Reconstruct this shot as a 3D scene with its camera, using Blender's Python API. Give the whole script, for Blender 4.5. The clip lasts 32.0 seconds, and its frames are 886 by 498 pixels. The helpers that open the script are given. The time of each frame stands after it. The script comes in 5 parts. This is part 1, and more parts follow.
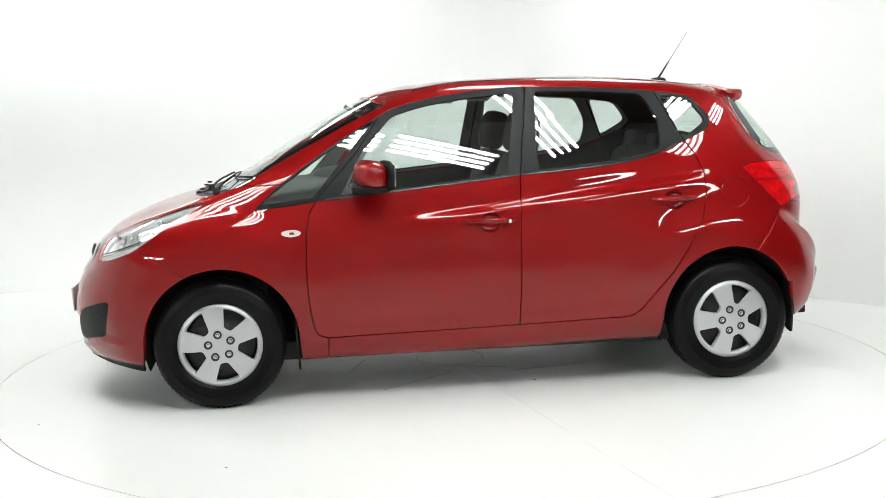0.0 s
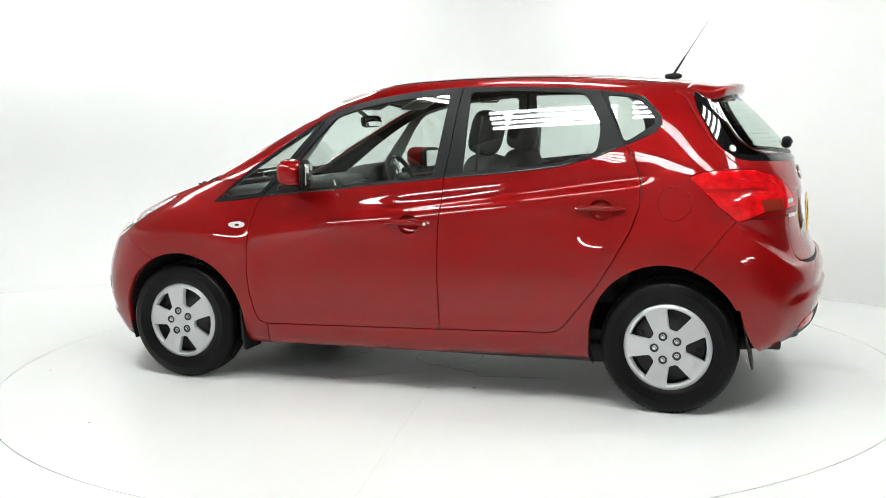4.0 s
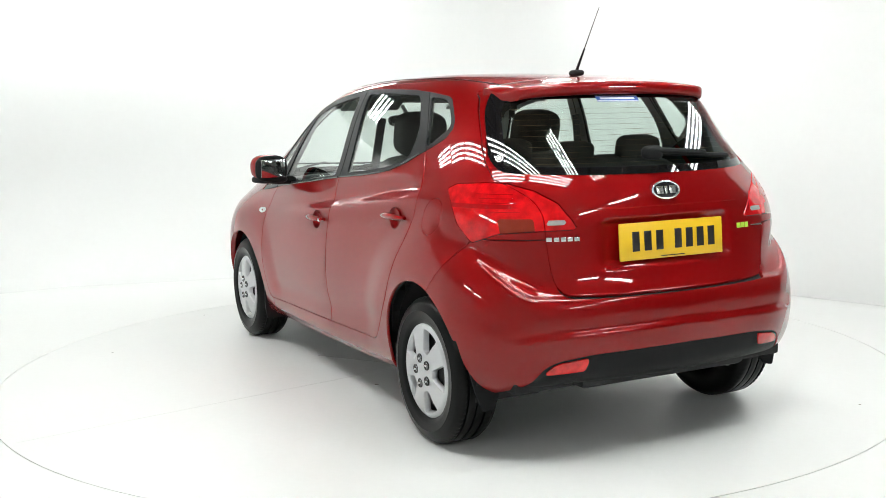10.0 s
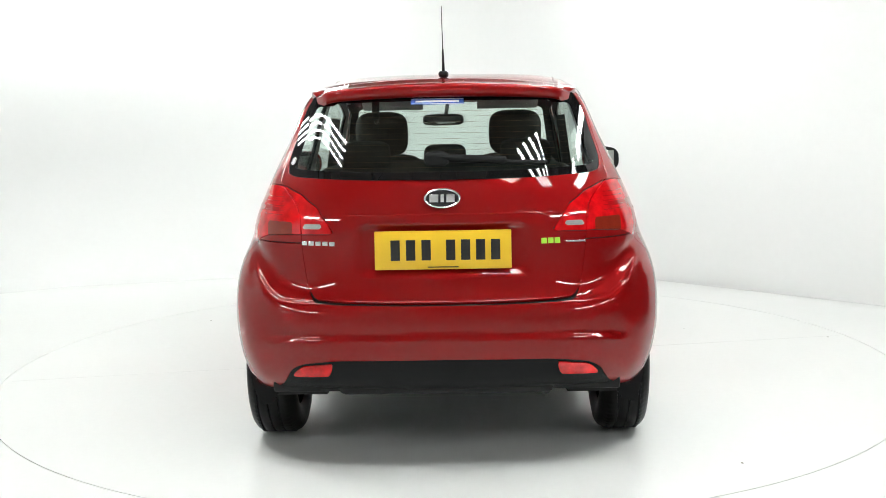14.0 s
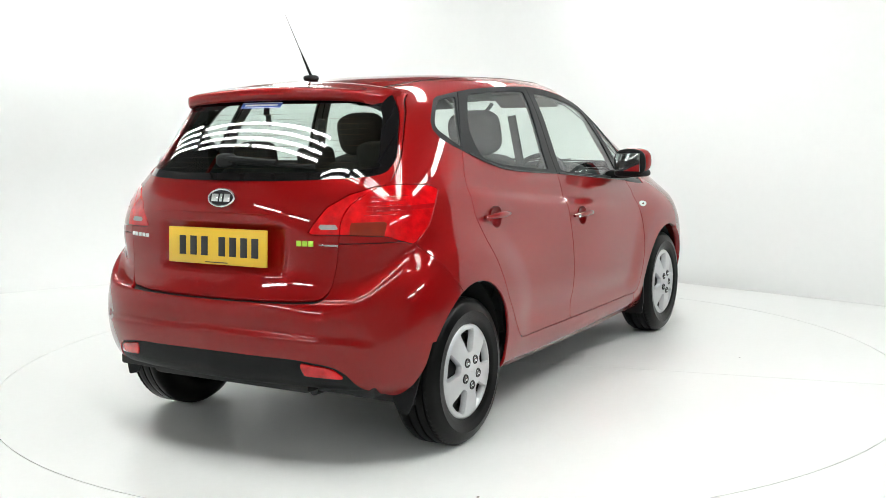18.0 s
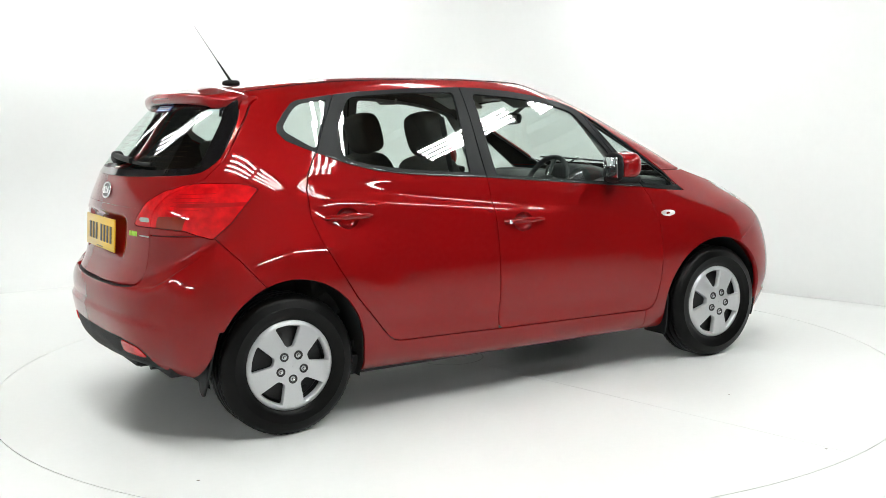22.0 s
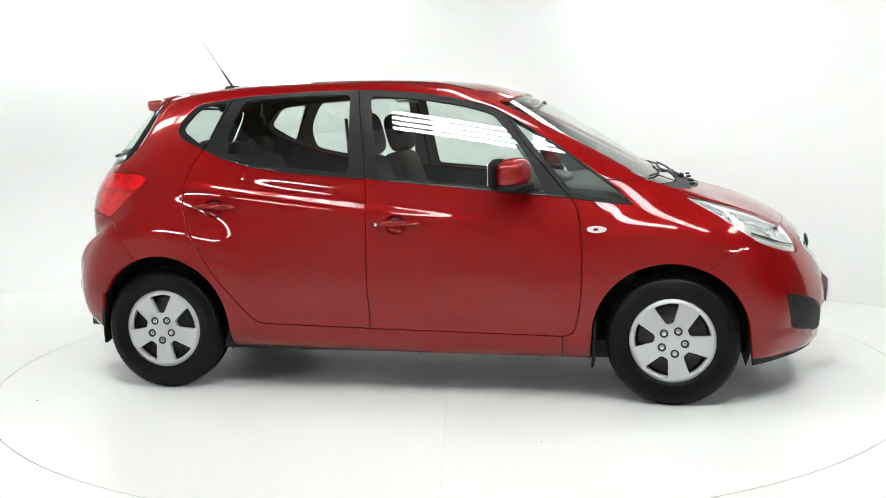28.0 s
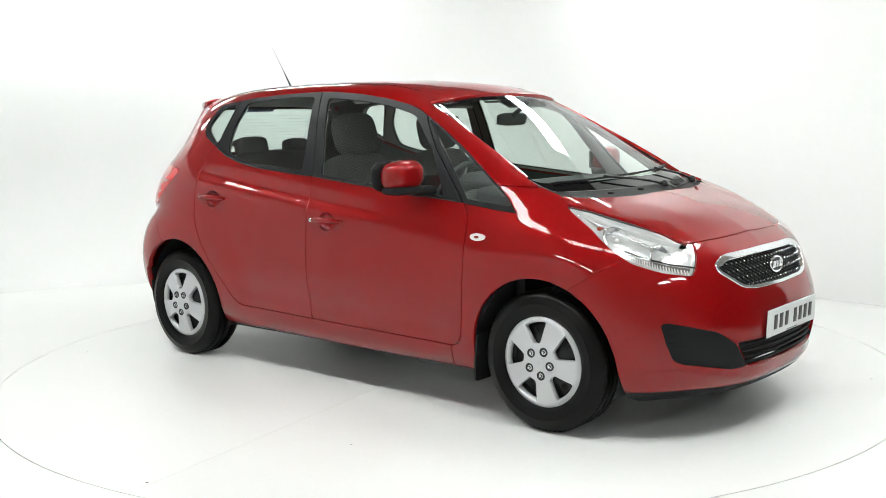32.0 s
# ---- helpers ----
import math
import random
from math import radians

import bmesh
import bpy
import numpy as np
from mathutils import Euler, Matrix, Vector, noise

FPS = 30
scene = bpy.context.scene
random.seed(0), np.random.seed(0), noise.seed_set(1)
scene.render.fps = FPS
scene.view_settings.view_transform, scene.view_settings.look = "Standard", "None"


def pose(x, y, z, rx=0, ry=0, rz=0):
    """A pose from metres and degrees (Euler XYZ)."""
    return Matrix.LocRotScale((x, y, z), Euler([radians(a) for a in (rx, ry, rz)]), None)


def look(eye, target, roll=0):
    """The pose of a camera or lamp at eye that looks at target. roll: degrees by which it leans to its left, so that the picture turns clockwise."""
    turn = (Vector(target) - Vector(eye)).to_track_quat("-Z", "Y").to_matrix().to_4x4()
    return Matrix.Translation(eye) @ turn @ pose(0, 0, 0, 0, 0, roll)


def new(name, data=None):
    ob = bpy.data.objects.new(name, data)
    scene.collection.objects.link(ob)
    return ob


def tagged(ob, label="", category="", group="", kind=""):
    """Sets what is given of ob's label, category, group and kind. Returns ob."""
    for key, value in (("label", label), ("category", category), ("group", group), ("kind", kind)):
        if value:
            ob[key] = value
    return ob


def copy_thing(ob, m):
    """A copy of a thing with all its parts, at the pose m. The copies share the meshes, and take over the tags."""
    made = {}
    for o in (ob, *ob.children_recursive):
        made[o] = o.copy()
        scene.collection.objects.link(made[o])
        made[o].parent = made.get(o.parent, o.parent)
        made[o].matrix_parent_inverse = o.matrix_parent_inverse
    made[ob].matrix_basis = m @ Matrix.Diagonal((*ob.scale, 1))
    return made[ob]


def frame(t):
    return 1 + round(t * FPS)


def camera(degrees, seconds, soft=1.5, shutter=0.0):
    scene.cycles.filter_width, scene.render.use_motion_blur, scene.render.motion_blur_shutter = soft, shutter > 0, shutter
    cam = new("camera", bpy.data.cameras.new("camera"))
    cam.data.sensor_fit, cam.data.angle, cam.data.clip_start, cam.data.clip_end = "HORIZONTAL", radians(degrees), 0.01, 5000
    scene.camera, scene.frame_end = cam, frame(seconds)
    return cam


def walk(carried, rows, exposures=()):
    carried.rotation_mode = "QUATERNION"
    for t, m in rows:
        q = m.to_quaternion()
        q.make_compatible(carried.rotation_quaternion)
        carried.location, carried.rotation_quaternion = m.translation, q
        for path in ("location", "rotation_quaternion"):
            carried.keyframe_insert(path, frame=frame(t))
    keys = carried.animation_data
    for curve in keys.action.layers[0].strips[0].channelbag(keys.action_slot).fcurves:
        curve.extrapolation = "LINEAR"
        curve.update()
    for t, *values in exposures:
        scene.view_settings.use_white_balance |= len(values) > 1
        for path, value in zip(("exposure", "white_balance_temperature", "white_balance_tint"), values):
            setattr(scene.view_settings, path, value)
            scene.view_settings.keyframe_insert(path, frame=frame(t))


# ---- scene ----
cam = camera(46.12, 32.0, soft=.65)
EYE = (0, -5.94, 1.4035)
VIEW = look(EYE, (EYE[0] - .4764, EYE[1] + 99.174, EYE[2] - 12.81), -1.114)
walk(cam, [(0, VIEW), (32.0, VIEW)], [(0, 0.0), (32.0, 0.0)])

# ---- world: a closed hall, so only a trace of grey outside ----
world = bpy.data.worlds.new("world")
scene.world = world
world.use_nodes = True
world.node_tree.nodes["Background"].inputs[0].default_value = (.8, .85, .9, 1)
world.node_tree.nodes["Background"].inputs[1].default_value = .05

TUBE_POWER = 49
LAMP_GREY = (.965, 1.0, .975, 1)


# ---- materials ----
def material(name, colour, rough=.5, metal=0.0, coat=0.0, bump=0.0, bump_scale=200.0, vary=0.0, vary_scale=3.0, spec=.5, rough_vary=0.0, flake=0.0, coat_rough=.03, coat_ior=1.5):
    """A principled material with a large stain pattern, a fine grain and a relief."""
    m = bpy.data.materials.new(name)
    m.use_nodes = True
    nt = m.node_tree
    p = nt.nodes["Principled BSDF"]
    p.inputs["Base Color"].default_value = (*colour, 1)
    p.inputs["Roughness"].default_value = rough
    p.inputs["Metallic"].default_value = metal
    p.inputs["Coat Weight"].default_value = coat
    p.inputs["Coat IOR"].default_value = coat_ior
    p.inputs["Coat Roughness"].default_value = coat_rough
    p.inputs["Specular IOR Level"].default_value = spec
    tc = nt.nodes.new("ShaderNodeTexCoord")

    def noise_at(scale, detail=4):
        n = nt.nodes.new("ShaderNodeTexNoise")
        n.inputs["Scale"].default_value, n.inputs["Detail"].default_value = scale, detail
        nt.links.new(tc.outputs["Object"], n.inputs["Vector"])
        return n.outputs["Fac"]

    def ramp(src, lo, hi):
        r = nt.nodes.new("ShaderNodeMapRange")
        r.inputs[1].default_value, r.inputs[2].default_value, r.inputs[3].default_value, r.inputs[4].default_value = .3, .7, lo, hi
        nt.links.new(src, r.inputs[0])
        return r.outputs[0]
    if vary or flake:
        mix = nt.nodes.new("ShaderNodeMix")
        mix.data_type, mix.blend_type = "RGBA", "MULTIPLY"
        mix.inputs["Factor"].default_value = 1
        mix.inputs[6].default_value = (*colour, 1)
        f = ramp(noise_at(vary_scale), 1 - vary, 1 + vary * .4)
        g = ramp(noise_at(vary_scale * 40 if not flake else 1400, 2), 1 - max(vary * .4, flake), 1 + max(vary * .2, flake))
        x = nt.nodes.new("ShaderNodeMath")
        x.operation = "MULTIPLY"
        nt.links.new(f, x.inputs[0])
        nt.links.new(g, x.inputs[1])
        nt.links.new(x.outputs[0], mix.inputs[7])
        nt.links.new(mix.outputs[2], p.inputs["Base Color"])
    if rough_vary:
        nt.links.new(ramp(noise_at(vary_scale * 4), rough - rough_vary, rough + rough_vary), p.inputs["Roughness"])
    if bump:
        b = nt.nodes.new("ShaderNodeBump")
        b.inputs["Strength"].default_value, b.inputs["Distance"].default_value = bump, .002
        nt.links.new(noise_at(bump_scale), b.inputs["Height"])
        nt.links.new(b.outputs[0], p.inputs["Normal"])
    return m


def glass_material(name, tint, gloss=1.0, rough=0.0, least=.07, slant=.62):
    """A clear pane: tinted light goes straight through, the surface mirrors more at a slant."""
    m = bpy.data.materials.new(name)
    m.use_nodes = True
    nt = m.node_tree
    nt.nodes.clear()
    out = nt.nodes.new("ShaderNodeOutputMaterial")
    mix = nt.nodes.new("ShaderNodeMixShader")
    tr, gl, lw = nt.nodes.new("ShaderNodeBsdfTransparent"), nt.nodes.new("ShaderNodeBsdfGlossy"), nt.nodes.new("ShaderNodeLayerWeight")
    tr.inputs[0].default_value = (*tint, 1)
    gl.inputs[0].default_value, gl.inputs["Roughness"].default_value = (gloss, gloss, gloss, 1), rough
    lw.inputs[0].default_value = .5
    po, ma = nt.nodes.new("ShaderNodeMath"), nt.nodes.new("ShaderNodeMath")
    po.operation, ma.operation = "POWER", "MULTIPLY_ADD"
    po.inputs[1].default_value = 5
    ma.inputs[1].default_value, ma.inputs[2].default_value = slant, least
    nt.links.new(lw.outputs["Facing"], po.inputs[0])
    nt.links.new(po.outputs[0], ma.inputs[0])
    nt.links.new(ma.outputs[0], mix.inputs[0])
    nt.links.new(tr.outputs[0], mix.inputs[1])
    nt.links.new(gl.outputs[0], mix.inputs[2])
    nt.links.new(mix.outputs[0], out.inputs[0])
    return m


def glow_material(name, colour, power):
    m = bpy.data.materials.new(name)
    m.use_nodes = True
    p = m.node_tree.nodes["Principled BSDF"]
    p.inputs["Base Color"].default_value = (.9, .9, .9, 1)
    p.inputs["Emission Color"].default_value = colour
    p.inputs["Emission Strength"].default_value = power
    return m


PAINT = material("red_metallic_paint", (.222, .0022, .0029), .42, .25, 1.0, spec=.03, coat_ior=1.43, flake=.10, vary=.02, vary_scale=1.5)
PLASTIC = material("black_plastic", (.010, .0105, .011), .55, spec=.15, bump=.25, bump_scale=900, vary=.15, vary_scale=8)
GLOSS_BLACK = material("gloss_black_trim", (.02, .02, .022), .22, vary=.1)
SATIN_BLACK = material("satin_black_film", (.010, .011, .012), .36, spec=.16, vary=.1, bump=.05, bump_scale=600)
RUBBER = material("tyre_rubber", (.0030, .0030, .0030), .33, spec=.14, bump=.06, bump_scale=500, vary=.15, vary_scale=10, rough_vary=.03)
ENAMEL = material("black_enamel", (.006, .006, .007), .02, spec=.5, vary=.1)
SEAL = material("rubber_seal", (.008, .008, .008), .7, vary=.1)
CAP = material("silver_wheel_paint", (.52, .53, .545), .34, .45, .3, flake=.05, vary=.05)
STEEL = material("black_steel", (.010, .010, .011), .5, .1, vary=.3, vary_scale=12)
CHROME = material("chrome", (.84, .85, .86), .10, .85, vary=.03)
DULL_CHROME = material("satin_chrome", (.6, .61, .62), .25, 1.0, vary=.05)
LINER = material("dark_lining", (.012, .012, .013), .8, vary=.2, vary_scale=6)
HEADLINER = material("grey_headlining", (.38, .375, .36), .9, vary=.06, vary_scale=4)
PILLAR = material("pale_pillar_trim", (.24, .24, .235), .7, vary=.08, bump=.1, bump_scale=400)
TRIM_GREY = material("grey_cabin_plastic", (.085, .088, .09), .55, bump=.2, bump_scale=500, vary=.1)
DASH = material("charcoal_dash_plastic", (.045, .047, .05), .6, bump=.2, bump_scale=500, vary=.1)
CLOTH = material("charcoal_seat_cloth", (.050, .048, .047), .9, bump=.4, bump_scale=700, vary=.2, vary_scale=20)
GLASS = glass_material("green_tinted_glass", (.885, .955, .922), least=.115)
REAR_GLASS = glass_material("tinted_rear_glass", (.80, .885, .845), slant=.30)
CLEAR = glass_material("clear_lamp_cover", (.96, .97, .97))
LAMP_SILVER = material("lamp_reflector_silver", (.86, .865, .87), .17, .58, vary=.08, vary_scale=25)
STRIP = material("grey_lamp_strip", (.22, .22, .225), .2, .5, vary=.1, vary_scale=40)
BOWL = material("lamp_bowl_silver", (.84, .85, .86), .12, .80, vary=.05, vary_scale=25)
LENS = material("red_lamp_lens", (.64, .004, .007), .12, coat=1.0, spec=.05, vary=.4, vary_scale=22)
LENS_DARK = material("deep_red_lens", (.34, .003, .005), .12, coat=1.0, spec=.05, vary=.1, vary_scale=30)
LENS_AMBER = material("amber_under_red_lens", (.20, .018, .008), .12, coat=1.0, spec=.05, vary=.1, vary_scale=30)
GREY_LENS = material("grey_reversing_lens", (.36, .35, .34), .18, coat=1.0, vary=.12, vary_scale=60)
WHITE_LENS = material("clear_white_lens", (.72, .70, .68), .15, coat=1.0, vary=.06, vary_scale=30)
YELLOW = material("yellow_plate", (.80, .50, .02), .35, coat=.4, vary=.03)
PLATE_WHITE = material("white_plate", (.66, .68, .68), .35, coat=.4, vary=.03)
INK = material("black_ink", (.012, .012, .013), .4, vary=.05)
BLUE = material("blue_sticker", (.03, .09, .42), .4, vary=.05)
WHITE = material("white_print", (.8, .8, .8), .5, vary=.03)
LIME = material("lime_print", (.42, .70, .05), .4, vary=.05)
MIRROR = material("mirror_glass", (.8, .8, .82), .03, 1.0)
FLOOR_WHITE = material("white_floor_paint", (.805, .815, .805), .34, vary=.025, vary_scale=.7, bump=.08, bump_scale=60, spec=.35)
WALL_WHITE = material("white_wall_paint", (.745, .75, .748), .7, vary=.02, vary_scale=.5, bump=.06, bump_scale=80)
GROOVE = material("dark_joint", (.10, .10, .10), .8, vary=.3, vary_scale=9)
CONCRETE = material("grey_hall_floor", (.42, .42, .41), .6, vary=.12, vary_scale=1.2, bump=.2, bump_scale=50)
HALL = material("dark_hall_cladding", (.30, .29, .28), .8, vary=.10, vary_scale=.8)
PALE_WALL = material("pale_hall_wall", (.72, .72, .705), .8, vary=.08, vary_scale=.8)
RAFTER = material("brown_roof_boards", (.20, .14, .09), .8, vary=.35, vary_scale=1.5)
TUBE = glow_material("glowing_tube", LAMP_GREY, TUBE_POWER)
DIRT = material("floor_specks", (.25, .24, .22), .9, vary=.2)
JOINT = material("pale_joint", (.765, .77, .76), .5, vary=.08, vary_scale=5)
SPILL = material("floor_scuff", (.66, .66, .65), .6, vary=.15, vary_scale=5)
# ---- body skin: control rings from front centre round the side to rear centre ----
RINGS = [
    [(1.92, 0, .165), (1.88, .33, .165), (1.76, .58, .165), (1.62, .70, .165), (1.3, .74, .18), (0.93, .74, .20), (0.35, .74, .205), (-0.2, .74, .21), (-0.8, .74, .22), (-1.3, .74, .22), (-1.62, .70, .27), (-1.78, .55, .31), (-1.86, .30, .32), (-1.88, 0, .32)],
    [(2.018, 0, .20), (1.980, .35, .20), (1.82, .62, .20), (1.67, .755, .20), (1.3, .80, .21), (0.93, .808, .225), (0.35, .812, .23), (-0.2, .812, .235), (-0.8, .812, .245), (-1.3, .81, .26), (-1.66, .765, .29), (-1.85, .58, .335), (-1.925, .32, .35), (-1.945, 0, .35)],
    [(2.073, 0, .34), (2.040, .36, .34), (1.89, .64, .34), (1.72, .79, .34), (1.3, .845, .36), (0.93, .835, .35), (0.35, .835, .345), (-0.2, .835, .345), (-0.8, .838, .36), (-1.3, .855, .38), (-1.68, .815, .40), (-1.878, .625, .43), (-1.952, .34, .44), (-1.972, 0, .44)],
    [(2.078, 0, .52), (2.046, .36, .52), (1.91, .65, .52), (1.73, .805, .53), (1.3, .865, .55), (0.93, .855, .54), (0.35, .858, .53), (-0.2, .858, .53), (-0.8, .860, .54), (-1.3, .880, .56), (-1.68, .84, .56), (-1.886, .635, .56), (-1.958, .345, .56), (-1.980, 0, .56)],
    [(2.012, 0, .68), (1.982, .36, .68), (1.882, .62, .69), (1.72, .79, .70), (1.3, .862, .72), (0.93, .855, .71), (0.35, .860, .70), (-0.2, .860, .70), (-0.8, .862, .72), (-1.3, .878, .74), (-1.632, .815, .80), (-1.850, .628, .688), (-1.932, .345, .668), (-1.952, 0, .663)],
    [(1.945, 0, .78), (1.917, .36, .78), (1.846, .59, .78), (1.68, .76, .82), (1.3, .835, .85), (0.93, .835, .83), (0.35, .848, .82), (-0.2, .848, .82), (-0.8, .845, .84), (-1.3, .845, .87), (-1.592, .785, .885), (-1.826, .60, .722), (-1.916, .34, .695), (-1.934, 0, .690)],
    [(1.875, 0, .845), (1.845, .34, .84), (1.77, .58, .85), (1.599, .725, .89), (1.28, .79, .93), (0.95, .80, .90), (0.35, .828, .90), (-0.2, .828, .91), (-0.8, .825, .94), (-1.3, .815, .98), (-1.600, .785, .93), (-1.765, .670, .87), (-1.862, .36, .86), (-1.885, 0, .86)],
    [(1.715, 0, .932), (1.688, .32, .930), (1.599, .54, .94), (1.471, .67, .975), (1.25, .74, 1.0), (1, .775, .955), (0.35, .806, .97), (-0.2, .805, 1.0), (-0.8, .80, 1.04), (-1.28, .78, 1.09), (-1.565, .752, 1.05), (-1.752, .655, 1.0), (-1.850, .36, 1.0), (-1.865, 0, 1.0)],
    [(1.481, 0, 1.012), (1.439, .3, 1.01), (1.343, .50, 1.03), (1.24, .635, 1.055), (1.15, .70, 1.07), (1.03, .745, 1.01), (0.35, .788, 1.03), (-0.2, .787, 1.06), (-0.8, .778, 1.11), (-1.25, .745, 1.17), (-1.500, .722, 1.145), (-1.697, .630, 1.105), (-1.82, .35, 1.10), (-1.84, 0, 1.10)],
    [(1.29, 0, 1.062), (1.29, .3, 1.07), (1.21, .52, 1.085), (1.14, .655, 1.10), (1.06, .705, 1.10), (0.95, .735, 1.07), (0.35, .766, 1.10), (-0.2, .768, 1.12), (-0.8, .758, 1.17), (-1.22, .715, 1.24), (-1.431, .695, 1.22), (-1.62, .60, 1.195), (-1.78, .35, 1.185), (-1.805, 0, 1.185)],
    [(0.935, 0, 1.285), (0.92, .3, 1.285), (0.86, .50, 1.285), (0.8, .612, 1.285), (0.72, .655, 1.285), (0.62, .68, 1.28), (0.25, .705, 1.29), (-0.2, .71, 1.30), (-0.75, .70, 1.32), (-1.12, .668, 1.35), (-1.356, .645, 1.35), (-1.505, .57, 1.345), (-1.65, .33, 1.34), (-1.67, 0, 1.335)],
    [(0.53, 0, 1.505), (0.52, .3, 1.50), (0.48, .45, 1.487), (0.43, .545, 1.472), (0.35, .588, 1.475), (0.25, .605, 1.495), (0.05, .615, 1.52), (-0.25, .618, 1.535), (-0.7, .618, 1.53), (-1, .60, 1.515), (-1.25, .575, 1.50), (-1.412, .53, 1.485), (-1.515, .33, 1.475), (-1.529, 0, 1.47)],
    [(0.42, 0, 1.54), (0.41, .25, 1.535), (0.37, .40, 1.525), (0.33, .475, 1.52), (0.27, .515, 1.53), (0.2, .53, 1.545), (0, .535, 1.563), (-0.25, .537, 1.573), (-0.7, .537, 1.57), (-1, .525, 1.555), (-1.22, .50, 1.535), (-1.365, .46, 1.52), (-1.449, .28, 1.52), (-1.463, 0, 1.52)],
    [(0.3, 0, 1.565), (0.28, .15, 1.565), (0.25, .25, 1.56), (0.2, .31, 1.565), (0.1, .33, 1.575), (0, .34, 1.58), (-0.1, .34, 1.588), (-0.3, .34, 1.594), (-0.7, .34, 1.594), (-0.95, .33, 1.582), (-1.15, .31, 1.562), (-1.28, .27, 1.55), (-1.356, .15, 1.548), (-1.375, 0, 1.548)],
    [(0.2, 0, 1.577), (0.18, 0, 1.579), (0.15, 0, 1.582), (0.1, 0, 1.587), (0.03, 0, 1.593), (-0.05, 0, 1.598), (-0.15, 0, 1.601), (-0.3, 0, 1.605), (-0.65, 0, 1.602), (-0.9, 0, 1.591), (-1.08, 0, 1.577), (-1.2, 0, 1.566), (-1.27, 0, 1.56), (-1.29, 0, 1.558)],
]
COLS = [20, 18, 16, 20, 20, 30, 28, 30, 26, 20, 16, 16, 18]
ROWS = [4, 8, 11, 10, 10, 10, 12, 12, 9, 16, 16, 8, 8, 8]


def spline(p, counts):
    """Smooth curve through the points p (n, k, 3 or n, 3), sampled counts[i] times in the i-th span."""
    p = np.asarray(p, float)
    shape = p.shape[1:]
    flat = p.reshape(len(p), -1, 3)
    n = len(p)
    h = np.linalg.norm(np.diff(flat, axis=0), axis=2) ** .8 + 1e-4
    out = []
    q = np.empty((sum(counts) + 1,) + flat.shape[1:])
    for j in range(flat.shape[1]):
        hj = h[:, j]
        A, b = np.zeros((n, n)), np.zeros((n, 3))
        d = np.diff(flat[:, j], axis=0) / hj[:, None]
        A[0, 0], A[0, 1], b[0] = 2, 1, 3 * d[0]
        A[-1, -1], A[-1, -2], b[-1] = 2, 1, 3 * d[-1]
        for i in range(1, n - 1):
            A[i, i - 1], A[i, i], A[i, i + 1] = hj[i], 2 * (hj[i] + hj[i - 1]), hj[i - 1]
            b[i] = 3 * (hj[i] * d[i - 1] + hj[i - 1] * d[i])
        m = np.linalg.solve(A, b)
        r = 0
        for i, c in enumerate(counts):
            u = (np.arange(c + (i == n - 2)) / c)[:, None]
            q[r:r + len(u), j] = ((2 * u**3 - 3 * u**2 + 1) * flat[i, j] + (u**3 - 2 * u**2 + u) * hj[i] * m[i]
                                  + (3 * u**2 - 2 * u**3) * flat[i + 1, j] + (u**3 - u**2) * hj[i] * m[i + 1])
            r += len(u)
    return q.reshape((len(q),) + shape)


class Skin:
    """A sheet of triangles with its normals."""

    def __init__(self, v, n, t):
        self.v, self.n, self.t = v, n, t

    def tidy(self):
        used, inv = np.unique(self.t, return_inverse=True)
        return Skin(self.v[used], self.n[used], inv.reshape(-1, 3))

    def moved(self, d):
        return Skin(self.v + self.n * d, self.n, self.t)

    def mirrored(self):
        f = np.array([1, -1, 1])
        return Skin(self.v * f, self.n * f, self.t[:, ::-1])


def grid_skin(g):
    """The sheet of a grid of points (rows, columns, 3)."""
    a, b = g.shape[:2]
    du, dv = np.gradient(g, axis=1), np.gradient(g, axis=0)
    n = np.cross(du, dv)
    n /= np.linalg.norm(n, axis=2)[..., None] + 1e-12
    k = np.arange(a * b).reshape(a, b)
    q = np.stack([k[:-1, :-1], k[1:, :-1], k[1:, 1:], k[:-1, 1:]], -1).reshape(-1, 4)
    t = np.concatenate([q[:, [0, 2, 1]], q[:, [0, 3, 2]]])
    return Skin(g.reshape(-1, 3), n.reshape(-1, 3), t)


def ease(a, b, x):
    u = np.clip((x - a) / (b - a), 0, 1)
    return u * u * (3 - 2 * u)


